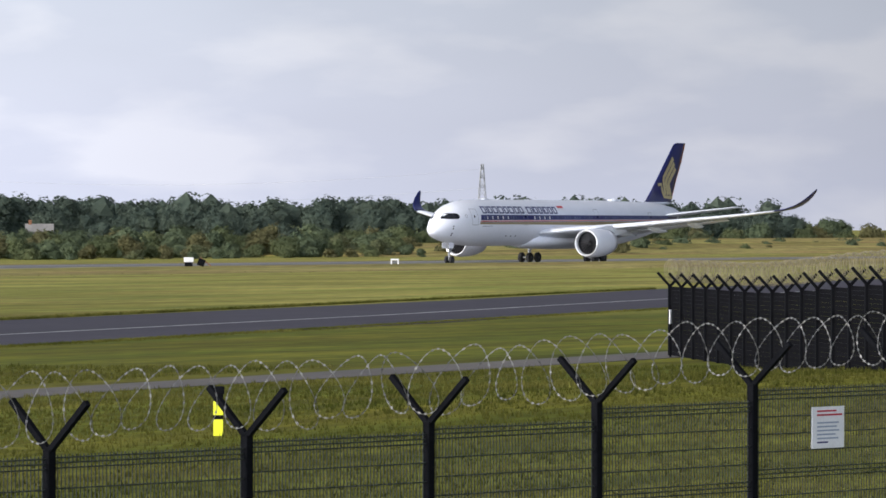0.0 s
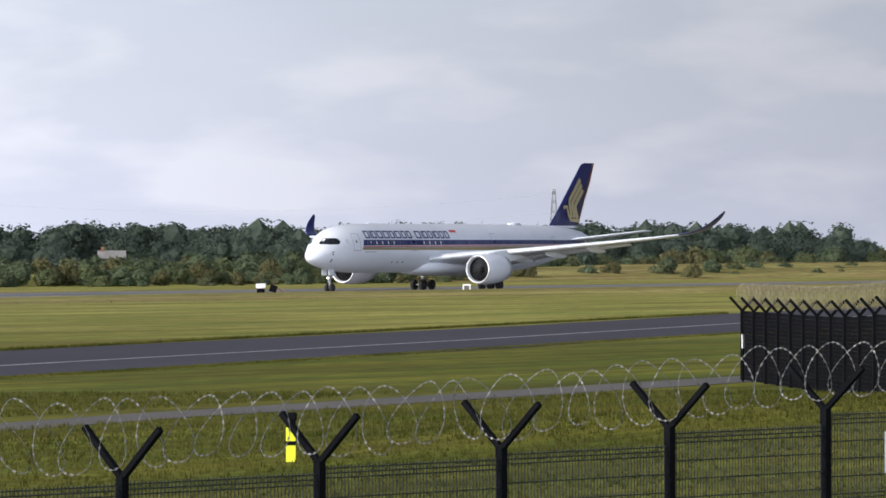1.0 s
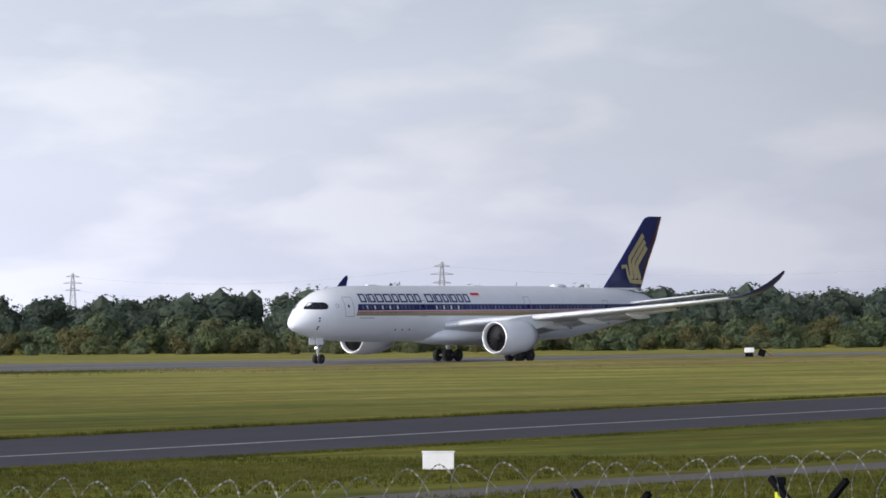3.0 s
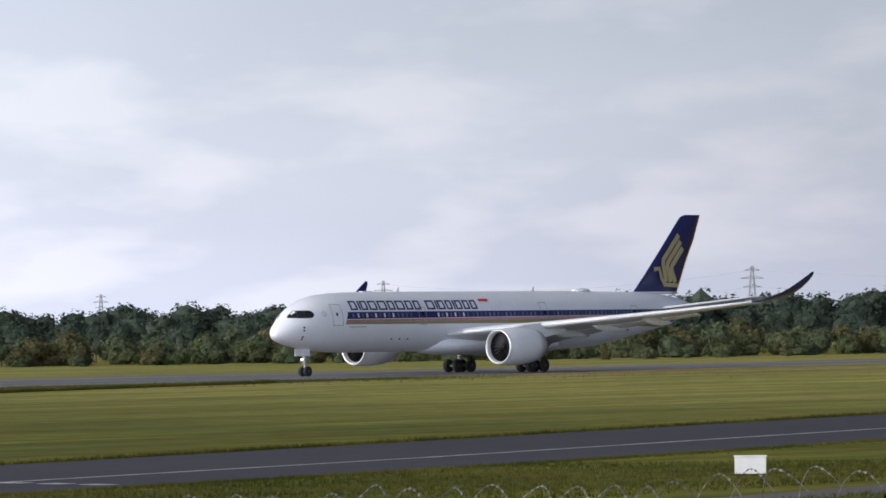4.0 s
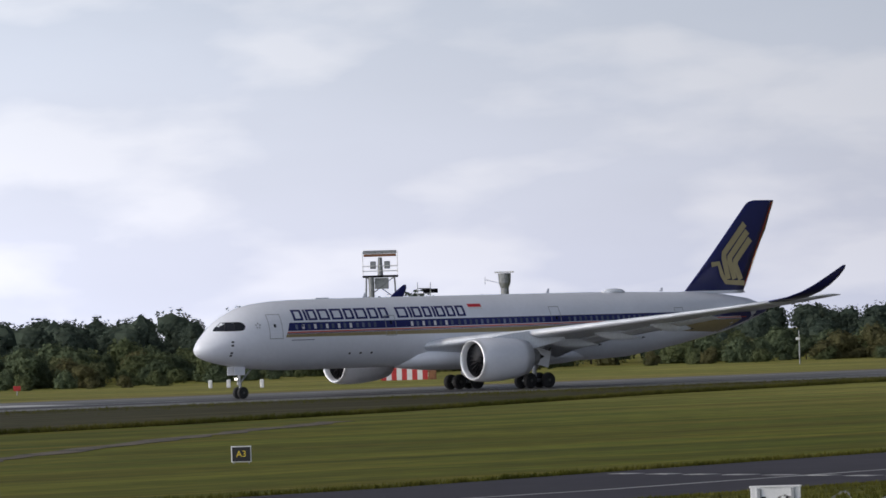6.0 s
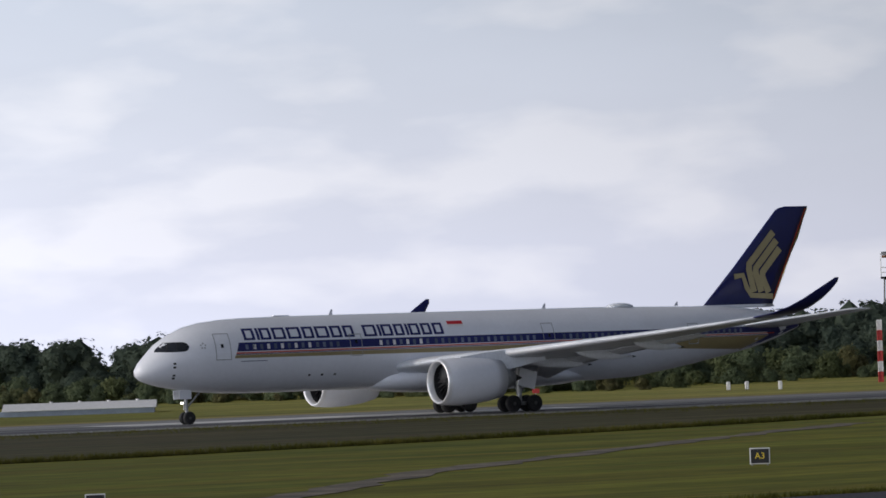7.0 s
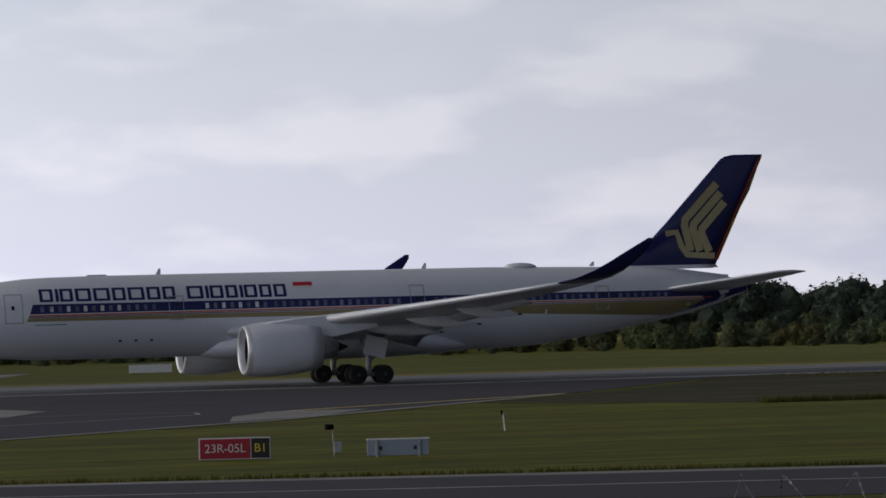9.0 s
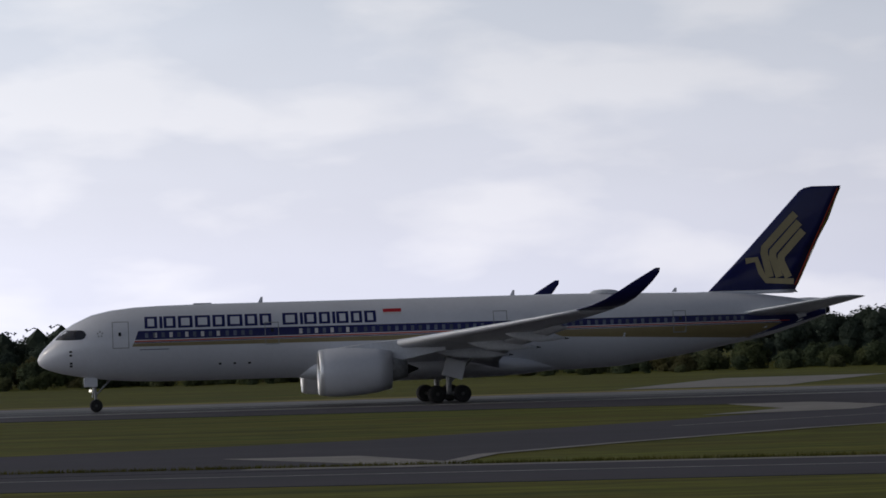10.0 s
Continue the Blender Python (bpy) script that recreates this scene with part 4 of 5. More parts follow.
def coil_mesh(length, radius, loops, wire, barb, every, seed=0, squeeze=0.62):
    """Barbed tape wound along x, its loops uneven."""
    rng = random.Random(seed)
    steps = 22
    n = int(loops * steps)
    # one size, sag and lean a loop; the ends meet the next length
    size = [rng.uniform(0.8, 1.1) for _ in range(loops + 1)]
    drop = [rng.uniform(-0.05, 0.05) for _ in range(loops + 1)]
    lean = [rng.uniform(-0.24, 0.2) for _ in range(loops + 1)]
    size[0] = size[-1] = 1.0
    drop[0] = drop[-1] = lean[0] = lean[-1] = 0.0
    pts = []
    for i in range(n + 1):
        q, f = divmod(i / steps, 1)
        q = min(int(q), loops)
        r = min(q + 1, loops)
        s, d, t = (size[q] + (size[r] - size[q]) * f, drop[q] + (drop[r] - drop[q]) * f, lean[q] + (lean[r] - lean[q]) * f)
        u = 2 * math.pi * i / steps
        pts.append(Vector((length * i / n + t * math.sin(u) + 0.05 * math.sin(2 * u), radius * squeeze * s * math.cos(u), radius * s * math.sin(u) + d)))
    verts, faces = [], []
    for i, p in enumerate(pts):
        d = (pts[min(i + 1, n)] - pts[max(i - 1, 0)]).normalized()
        a = d.cross(Vector((0.3, 0.2, 1))).normalized()
        b = d.cross(a)
        for k in range(4):
            u = math.pi / 2 * k
            verts.append(p + (a * math.cos(u) + b * math.sin(u)) * wire)
        if i:
            o = 4 * i
            faces += [(o - 4 + k, o - 4 + (k + 1) % 4, o + (k + 1) % 4, o + k) for k in range(4)]
    me = bpy.data.meshes.new("coil")
    bm = bmesh.new()
    vs = [bm.verts.new(v) for v in verts]
    for f in faces:
        bm.faces.new([vs[k] for k in f])
    for i in range(0, n, every):
        q = (pts[i] + pts[i + 1]) / 2
        d = (pts[i + 1] - pts[i]).normalized()
        a = d.cross(Vector((0.3, 0.2, 1))).normalized()
        b = d.cross(a)
        for w in (a, b):
            t = [bm.verts.new(q + w * barb + d * 0.022), bm.verts.new(q - w * barb - d * 0.022), bm.verts.new(q - w * barb + d * 0.022), bm.verts.new(q + w * barb - d * 0.022)]
            c = bm.verts.new(q)
            bm.faces.new((t[0], t[3], c)); bm.faces.new((t[1], t[2], c))
    bm.to_mesh(me); bm.free()
    return me


def mesh_panel(width, height):
    """A welded mesh panel; its top hangs at z = 0."""
    p = thing("mesh_panel", None, "dark green welded wire mesh fence panel", "fence panel", "panels of the security fence")
    rows = [0.0, 0.05, 0.10, 0.30, 0.5, 0.7, 0.9, 0.95, 1.0, 1.2, 1.4, 1.6, 1.8, 1.85, 1.9, 2.1, 2.3, 2.5]
    bm = bmesh.new()
    box(bm, (width, 0.012, 0.014), (width / 2, 0, 0))
    first = part("line_wire", bm, M_GREEN_WIRE, p)
    for z in rows[1:]:
        if z < height:
            q = new("line_wire", first.data)
            q.parent, q.location = p, (0, 0, -z)
    verts, faces = [], []
    n = int(width / 0.05)
    for i in range(1, n):
        x, o = i * width / n, len(verts)
        for a, b in ((-0.0048, -0.007), (0.0048, -0.007), (0.0048, -0.014), (-0.0048, -0.014)):
            verts += [(x + a, b, 0.03), (x + a, b, -height)]
        faces += [(o + 2 * k, o + 2 * k + 1, o + (2 * k + 3) % 8, o + (2 * k + 2) % 8) for k in range(4)]
    me = bpy.data.meshes.new("wire_mesh")
    me.from_pydata(verts, [], faces)
    me.materials.append(M_GREEN_WIRE)
    q = new("wire_mesh", me)
    q.parent = p
    tagged(q, "thin vertical wires", kind="stuff")
    return p


def near_fence():
    coils = [coil_mesh(BAY, 0.34, 6, 0.0031, 0.0098, 1, k, 0.8) for k in range(6)]
    for k in coils:
        k.materials.append(M_RAZOR)
    base = fence_post(3.0)
    posts = {}
    panel = mesh_panel(BAY - 0.1, 2.75)
    first = True
    for i in range(-9, 12):
        p, h = FENCE_O + FENCE_U * BAY * i, fork_height(i)
        turn = FENCE_TURN
        if round(h, 2) == 3.0:
            if "low" in posts:
                copy_thing(base, pose(p.x, p.y, 0, 0, 0, turn))
            else:
                base.matrix_basis = pose(p.x, p.y, 0, 0, 0, turn)
                posts["low"] = base
        else:
            q = fence_post(h)
            q.matrix_basis = pose(p.x, p.y, 0, 0, 0, turn)
        top = max(2.6, h - 0.08)
        q = p + FENCE_U * 0.05
        m = pose(q.x, q.y, top, 0, 0, turn)
        if first:
            panel.matrix_basis, first = m, False
        else:
            copy_thing(panel, m)
        h2 = fork_height(i + 1)
        c = new("razor_wire_coil", coils[i % 6])
        c.matrix_basis = pose(p.x, p.y, h + 0.41, 0, -math.degrees(math.atan2(h2 - h, BAY)), turn)
        tagged(c, "silvery coil of barbed razor wire along the fence top", "razor wire", "razor coils of the security fence")
    # warning notice on the panel past the fifth post
    p = FENCE_O + FENCE_U * (BAY * 4 + 1.34)
    n = thing("notice_board", pose(p.x, p.y - 0.03, 2.86, 0, 0, FENCE_TURN), "white warning notice with a red heading on the mesh", "notice")
    bm = bmesh.new(); box(bm, (0.6, 0.012, 0.48), (0, 0, 0), bevel=0.004)
    part("plate", bm, M_SIGN_WHITE, n, "white notice plate")
    for k, (z, w, mt, h) in enumerate(((0.19, 0.36, M_SIGN_RED, 0.02), (0.145, 0.46, M_SIGN_RED, 0.02), (0.055, 0.40, M_BLUEGREY, 0.018), (0.01, 0.36, M_BLUEGREY, 0.018), (-0.035, 0.41, M_BLUEGREY, 0.018), (-0.08, 0.34, M_BLUEGREY, 0.018), (-0.125, 0.39, M_BLUEGREY, 0.018), (-0.17, 0.2, M_NAVY, 0.018))):
        bm = bmesh.new(); box(bm, (w, 0.004, h), (-0.21 + w / 2, -0.009, z))
        part("text_bar", bm, mt, n)


near_fence()


# ---- boarded fence ----
def boarded_fence():
    a, b = Vector((163.4, 95.8, 0)), Vector((134.4, 71.0, 0))
    u = (b - a).normalized()
    turn = math.degrees(math.atan2(u.y, u.x))
    coil = coil_mesh(2.57, 0.42, 7, 0.012, 0.024, 3)
    coil.materials.append(M_OLD_RAZOR)
    post = fence_post(2.78, 0.5, 0.55, 0.15)
    tagged(post, "black forked post of the boarded fence", group="posts of the boarded fence")
    panel = None
    for i in range(0, 22):
        p = a + u * 2.57 * i
        z = rise(p.x, p.y)
        m = pose(p.x, p.y, z, 0, 0, turn)
        if i == 0:
            post.matrix_basis = m
        else:
            copy_thing(post, m)
        if panel is None:
            panel = thing("boarded_panel", m, "black close-boarded timber fence panel", "fence panel", "panels of the boarded fence")
            rng = random.Random(3)
            for k in range(18):
                bm = bmesh.new(); box(bm, (2.45, 0.03, 0.148), (1.285, 0.03 + rng.uniform(-.006, .006), 0.10 + k * 0.152), bevel=0.006)
                part("board", bm, M_BOARD, panel)
            for zz in (0.75, 1.9):
                bm = bmesh.new(); box(bm, (2.45, 0.05, 0.05), (1.285, 0.075, zz))
                part("rail", bm, M_BLACK_STEEL, panel)
        else:
            copy_thing(panel, m)
        q = p + u * 2.57
        c = new("razor_wire_coil", coil)
        c.matrix_basis = pose(p.x, p.y, z + 2.78 + 0.62, 0, -math.degrees(math.atan2(rise(q.x, q.y) - z, 2.57)), turn)
        tagged(c, "weathered brownish razor wire coil on the boarded fence", "razor wire", "razor coils of the boarded fence")
    s = thing("marker_post", pose(161.3, 94.55, 0), "slim white marker post before the boarded fence", "marker post")
    bm = bmesh.new(); box(bm, (0.13, 0.05, 0.55), (0, 0, 1.6), bevel=0.01); part("upper", bm, M_SIGN_WHITE, s)
    bm = bmesh.new(); box(bm, (0.1, 0.05, 1.32), (0, 0, 0.66), bevel=0.01); part("lower", bm, M_BLACK_STEEL, s)


boarded_fence()


# ---- trees ----
def crown_mesh(name, seed, height, width, material, leaf, clumps, low=0.18, count=9):
    """Leaf clumps spread over the shells of a few uneven boughs."""
    rng = random.Random(seed)
    boughs = []
    for k in range(count):
        u, t = rng.uniform(0, 6.283), rng.random()
        r = width * 0.5 * rng.uniform(0.15, 0.72) * (1 - 0.55 * t)
        boughs.append((Vector((r * math.cos(u), r * math.sin(u), height * (low + 0.12 + 0.62 * t))), width * rng.uniform(0.2, 0.34)))
    verts, faces = [], []
    # shaded inner foliage
    for o, r in boughs:
        ball = bmesh.new()
        bmesh.ops.create_icosphere(ball, subdivisions=1, radius=r * 0.75)
        for v in ball.verts:
            v.co *= rng.uniform(0.75, 1.1)
        for f in ball.faces:
            i = len(verts)
            verts += [o + v.co for v in f.verts]
            faces.append((i, i + 1, i + 2))
        ball.free()
    for c in range(clumps):
        o, r = rng.choice(boughs)
        d = Vector((rng.gauss(0, 1), rng.gauss(0, 1), rng.gauss(0.25, 0.8))).normalized()
        p = o + d * r * rng.uniform(0.7, 0.95)
        p.z = max(height * low * 0.5, p.z)
        for k in range(5):
            q = p + Vector((rng.gauss(0, 1), rng.gauss(0, 1), rng.gauss(0, 1))) * leaf * 0.6
            n = (d * 1.3 + Vector((rng.gauss(0, 0.5), rng.gauss(0, 0.5), rng.gauss(0.3, 0.5)))).normalized()
            a = n.orthogonal().normalized()
            a.rotate(Matrix.Rotation(rng.uniform(0, 6.28), 3, n))
            b, s = n.cross(a), leaf * rng.uniform(0.5, 1.0)
            i = len(verts)
            verts += [q + a * s * 1.15, q - a * s * 0.6 + b * s * 0.85, q - a * s * 0.6 - b * s * 0.85]
            faces.append((i, i + 1, i + 2))
    me = bpy.data.meshes.new(name)
    me.from_pydata([tuple(v) for v in verts], [], faces)
    me.materials.append(material)
    return me, boughs


def tree(seed, height, width, material, label):
    t = thing("tree", None, label, "tree", "trees of the far wood")
    me, boughs = crown_mesh("crown", seed, height, width, material, 0.3, 820, count=12)
    bm = bmesh.new()
    rod(bm, (0, 0, -0.1), (0.1, 0, height * 0.45), height * 0.028, height * 0.016, 9)
    for o, r in boughs[:6]:
        rod(bm, (0.08, 0, height * 0.3), o, height * 0.012, height * 0.004, 6)
    part("trunk", bm, M_BARK, t, "brown trunk with limbs")
    c = new("crown", me)
    c.parent = t
    tagged(c, "uneven leafy crown")
    return t


def along_line(points, step):
    """Places every step metres along a line."""
    out, carry = [], 0.0
    for (ax, ay), (bx, by) in zip(points, points[1:]):
        ln = math.hypot(bx - ax, by - ay)
        d = carry
        while d < ln:
            out.append((ax + (bx - ax) * d / ln, ay + (by - ay) * d / ln))
            d += step
        carry = d - ln
    return out


WOOD = [(900, 480), (820, 470), (560, 455), (500, 470), (430, 520), (360, 540), (300, 500), (262, 560), (150, 590), (0, 600), (-50, 605)]


def joined(name, picks, label):
    """Many scattered plants in one object."""
    verts, faces, mats, base, slots, slot_of = [], [], [], 0, [], {}
    for me, m in picks:
        co = np.empty(len(me.vertices) * 3)
        me.vertices.foreach_get("co", co)
        co = co.reshape(-1, 3) @ np.array(m.to_3x3()).T + np.array(m.translation)
        verts.append(co)
        faces.append(np.arange(len(co)).reshape(-1, 3) + base)
        base += len(co)
        k = me.materials[0]
        if k.name not in slot_of:
            slot_of[k.name] = len(slots)
            slots.append(k)
        mats += [slot_of[k.name]] * (len(co) // 3)
    out = bpy.data.meshes.new(name)
    out.from_pydata(np.concatenate(verts), [], np.concatenate(faces).tolist())
    for k in slots:
        out.materials.append(k)
    out.polygons.foreach_set("material_index", mats)
    tagged(new(name, out), label, "bushes", kind="stuff")


def woods():
    rng = random.Random(11)
    kinds = [tree(21, 9.0, 8.6, M_LEAF, "green broad-leaved tree in the far wood"), tree(22, 9.5, 9.6, M_LEAF_DARK, "dark green broad-leaved tree in the far wood"),
             tree(23, 8.5, 8.0, M_LEAF, "green broad-leaved tree in the far wood"), tree(24, 10.0, 9.2, M_LEAF_DARK, "dark green broad-leaved tree in the far wood"),
             tree(25, 9.0, 10.0, M_LEAF_DARK, "wide dark green tree in the far wood")]
    crowns = [next(o.data for o in k.children if o.name.startswith("crown")) for k in kinds]
    used = set()

    def put(x, y, k, s):
        m = pose(x, y, -0.05, 0, 0, rng.uniform(0, 360)) @ Matrix.Diagonal((s, s, s * rng.uniform(0.88, 1.08), 1))
        if k not in used:
            kinds[k].matrix_basis = m
            used.add(k)
        else:
            copy_thing(kinds[k], m)

    def size(x, y):
        az = math.degrees(math.atan2(x, y))
        return float(np.interp(az, [-6, 10, 20, 24, 30, 33, 36, 39, 42, 46, 50, 62], [0.72, 0.72, 0.58, 0.52, 0.61, 0.74, 1.0, 0.80, 0.72, 0.76, 0.86, 0.97]))

    for x, y in along_line(WOOD, 8.4):
        put(x + rng.uniform(-2, 2), y + rng.uniform(0, 8), rng.choice((0, 1, 2, 3, 4, 0, 2)), rng.uniform(0.62, 0.86) * size(x, y))
    for x, y in along_line([(px + 8, py + 24) for px, py in WOOD], 8.0):
        put(x + rng.uniform(-3, 3), y + rng.uniform(-5, 9), rng.choice((1, 3, 4)), rng.uniform(0.98, 1.24) * size(x, y))
    lean = [crown_mesh("far_crown", 60 + k, 9.2, 9.4, M_LEAF_DARK, 0.42, 230)[0] for k in range(6)]
    picks = []
    for off, step, part_of in ((44, 5.8, 1.0), (80, 6.2, 0.98), (130, 6.6, 0.95)):
        for x, y in along_line([(px + 12 + off * 0.4, py + off) for px, py in WOOD], step):
            s = rng.uniform(0.92, 1.12) * max(0.76, size(x, y)) * part_of * (1 + off / 620)
            picks.append((rng.choice(lean), pose(x + rng.uniform(-3, 3), y + rng.uniform(-8, 8), -0.6, 0, 0, rng.uniform(0, 360)) @ Matrix.Diagonal((s * 1.15, s * 1.15, s, 1))))
    joined("deep_wood", picks, "dense dark green wood behind the front trees")
    # scrub in front
    shrubs = []
    for k in range(6):
        me, _ = crown_mesh("shrub", 40 + k, 3.4, 5.0, (M_SHRUB, M_LEAF, M_SHRUB_PALE, M_SHRUB, M_SHRUB_BROWN, M_LEAF)[k], 0.23, 330, 0.02, 7)
        shrubs.append(me)
    rest, single = [], 0
    for row, (off, step, lo, hi) in enumerate(((-32, 6.4, 0.35, 0.8), (-22, 5.2, 0.6, 1.05), (-10, 5.0, 0.95, 1.35), (2, 5.5, 1.15, 1.6))):
        for x, y in along_line([(px, py + off) for px, py in WOOD], step):
            if row == 0 and rng.random() < 0.35:
                continue
            az = math.degrees(math.atan2(x, y))
            if (38.0 < az < 39.3 and row < 3) or (56.6 < az < 62.5 and (row == 2 or (row < 2 and rng.random() < 0.6))):
                continue
            s = rng.uniform(lo, hi) * (0.8 if az < 30 else 1)
            m = pose(x + rng.uniform(-2.5, 2.5), y + rng.uniform(-4, 4), -0.1, 0, 0, rng.uniform(0, 360)) @ Matrix.Diagonal((s * 1.15, s * 1.15, s * rng.uniform(0.8, 1.15), 1))
            if row < 2 and single < 290:
                b = new("shrub", rng.choice(shrubs))
                b.matrix_basis = m
                tagged(b, "rounded leafy scrub bush at the wood's edge", "bush", "scrub along the far wood")
                single += 1
            else:
                rest.append((rng.choice(shrubs), m))
    joined("scrub", rest, "mixed green and olive scrub under the wood")


woods()


# ---- grass ----
def tufts(name, count, place, low, high, label, seed):
    """Crossed leaning blades."""
    rs = np.random.RandomState(seed)
    x, y, z = place(rs, count)
    n = len(x)
    h, w = rs.uniform(low, high, n), rs.uniform(0.012, 0.03, n)
    verts = np.empty((n, 3, 3, 3))
    for k in range(3):
        u = rs.uniform(0, 6.283, n)
        ox, oy = rs.uniform(-0.08, 0.08, n), rs.uniform(-0.08, 0.08, n)
        lean, v = rs.uniform(0.05, 0.55, n) * h, rs.uniform(0, 6.283, n)
        c, s = np.cos(u) * w, np.sin(u) * w
        verts[:, k, 0] = np.stack([x + ox - c, y + oy - s, z - 0.01], 1)
        verts[:, k, 1] = np.stack([x + ox + c, y + oy + s, z - 0.01], 1)
        verts[:, k, 2] = np.stack([x + ox + lean * np.cos(v), y + oy + lean * np.sin(v), z + h * rs.uniform(0.7, 1, n)], 1)
    me = bpy.data.meshes.new(name)
    me.from_pydata(verts.reshape(-1, 3), [], np.arange(n * 9).reshape(-1, 3).tolist())
    me.materials.append(M_BLADE)
    tagged(new(name, me), label, "grass", kind="stuff")


def near_grass(rs, count):
    az, d = np.radians(rs.uniform(37, 63, count)), np.sqrt(rs.uniform(55 ** 2, 175 ** 2, count))
    x, y = d * np.sin(az), d * np.cos(az)
    keep = ((y < 84 + (x - 60) * 0.09) | (y > 88 + (x - 60) * 0.12)) & (y < 110 + np.maximum(0, x - 89) * 0.235)
    x, y = x[keep], y[keep]
    return x, y, np.array([rise(p, q) for p, q in zip(x, y)])


def edge_grass(line, side, spread):
    def place(rs, count):
        px, py = [p for p, _ in line], [q for _, q in line]
        order = np.argsort(px)
        x = rs.uniform(min(px), max(px), count)
        y = np.interp(x, np.array(px)[order], np.array(py)[order]) + side * np.abs(rs.normal(0, spread, count))
        return x, y, np.zeros(count)
    return place


tufts("grass_tufts", 60000, near_grass, 0.05, 0.2, "tufted green grass near the security fence", 1)
tufts("verge_grass", 16000, edge_grass([(-20, 159), (17, 147.6), (62, 132.6), (80, 129), (95, 131), (107, 134.4), (333, 196.4)], 1, 0.3), 0.12, 0.26, "ragged grass edge along the taxiway", 2)
tufts("verge_grass", 12000, edge_grass([(89, 111.6), (125, 118), (160, 126.4), (256, 150.4), (300, 161)], -1, 0.5), 0.05, 0.15, "ragged grass edge along the taxiway", 3)
tufts("verge_grass", 24000, edge_grass([(115, 323.6), (520, 323.6)], -1, 9.0), 0.1, 0.26, "longer grass along the runway edge", 4)
tufts("verge_grass", 14000, edge_grass([(84, 232), (104, 231.5), (118, 233.5), (136, 238.3), (160, 246.5), (188, 258.5), (232, 284), (265, 298), (305, 311)], 1, 0.6), 0.25, 0.5, "longer grass at the mown edge", 5)


# ---- airfield furniture ----
def facing(x, y, z=0.0):
    """A pose at a place that turns its -y side to the viewing bank."""
    return pose(x, y, z, 0, 0, -math.degrees(math.atan2(x, y)))


def marker_bollard():
    b = thing("marker_bollard", facing(93.7, 67.6, rise(93.7, 67.6) - 0.02), "fluorescent yellow and black banded marker post in the grass", "marker post")
    for z0, z1, m, w in ((0, 0.42, M_YELLOW, 0.235), (0.42, 0.52, M_BLACK_STEEL, 0.24), (0.52, 0.86, M_YELLOW, 0.235), (0.86, 1.02, M_BLACK_STEEL, 0.24)):
        bm = bmesh.new(); box(bm, (w, 0.14, z1 - z0), (0, 0, (z0 + z1) / 2), bevel=0.012)
        part("band", bm, m, b, "fluorescent yellow band" if m is M_YELLOW else "black band")
    bm = bmesh.new(); box(bm, (0.3, 0.2, 0.2), (0, 0, 1.12), bevel=0.03)
    part("cap", bm, M_BLACK_STEEL, b, "black cap")


def guard_sign(x, y, boards, height, base=0.18):
    """An airfield guidance sign: boards of (text, width, ground, letter material)."""
    total = sum(w for _, w, _, _ in boards)
    words = {"23R-05L": "red and black runway holding sign lettered in white", "A3": "black taxiway sign lettered in yellow", "A": "black taxiway sign lettered in yellow"}
    s = thing("guidance_sign", facing(x, y), words[boards[0][0]], "airfield sign")
    bm = bmesh.new(); box(bm, (total + 0.05, 0.16, height + 0.08), (0, 0.02, base + height / 2), bevel=0.015)
    part("casing", bm, M_SIGN_WHITE, s, "pale sign casing")
    for dx in (-total * 0.4, total * 0.4):
        bm = bmesh.new(); rod(bm, (dx, 0.02, 0), (dx, 0.02, base), 0.03)
        part("leg", bm, M_STEEL, s)
    at = -total / 2
    for text, w, ground_m, letter_m in boards:
        bm = bmesh.new(); box(bm, (w - 0.04, 0.02, height), (at + w / 2, -0.068, base + height / 2))
        f = part("face", bm, ground_m, s, "red face" if ground_m is M_SIGN_RED else "black face")
        bm = lettering(text, height * 0.44)
        bmesh.ops.translate(bm, vec=(at + w / 2, -0.084, base + height / 2), verts=bm.verts)
        part("letters", bm, letter_m, f, "white letters" if letter_m is M_SIGN_WHITE else "yellow letters")
        at += w


def cabinet(x, y, w, h, material, label, name="sign_back", posts=True):
    c = thing(name, facing(x, y), label, "cabinet")
    bm = bmesh.new(); box(bm, (w, 0.22, h - 0.05), (0, 0, h / 2 + 0.05), bevel=0.02)
    part("body", bm, material, c)
    for dx in (-w * 0.34, w * 0.34):
        if posts:
            bm = bmesh.new(); box(bm, (0.1, 0.06, h), (dx, -0.14, h / 2), bevel=0.01)
            part("brace", bm, M_STEEL, c, "grey steel brace")
        if name == "equipment_box":
            continue
        bm = bmesh.new(); box(bm, (0.12, 0.02, 0.14), (dx + (0.14 if dx < 0 else -0.14), -0.122, h * 0.55), bevel=0.005)
        part("latch", bm, M_SIGN_BLACK, c, "black latch")
    bm = bmesh.new(); box(bm, (w + 0.06, 0.28, 0.05), (0, 0, h + 0.045), bevel=0.015)
    part("lid", bm, M_SIGN_WHITE, c)
    return c


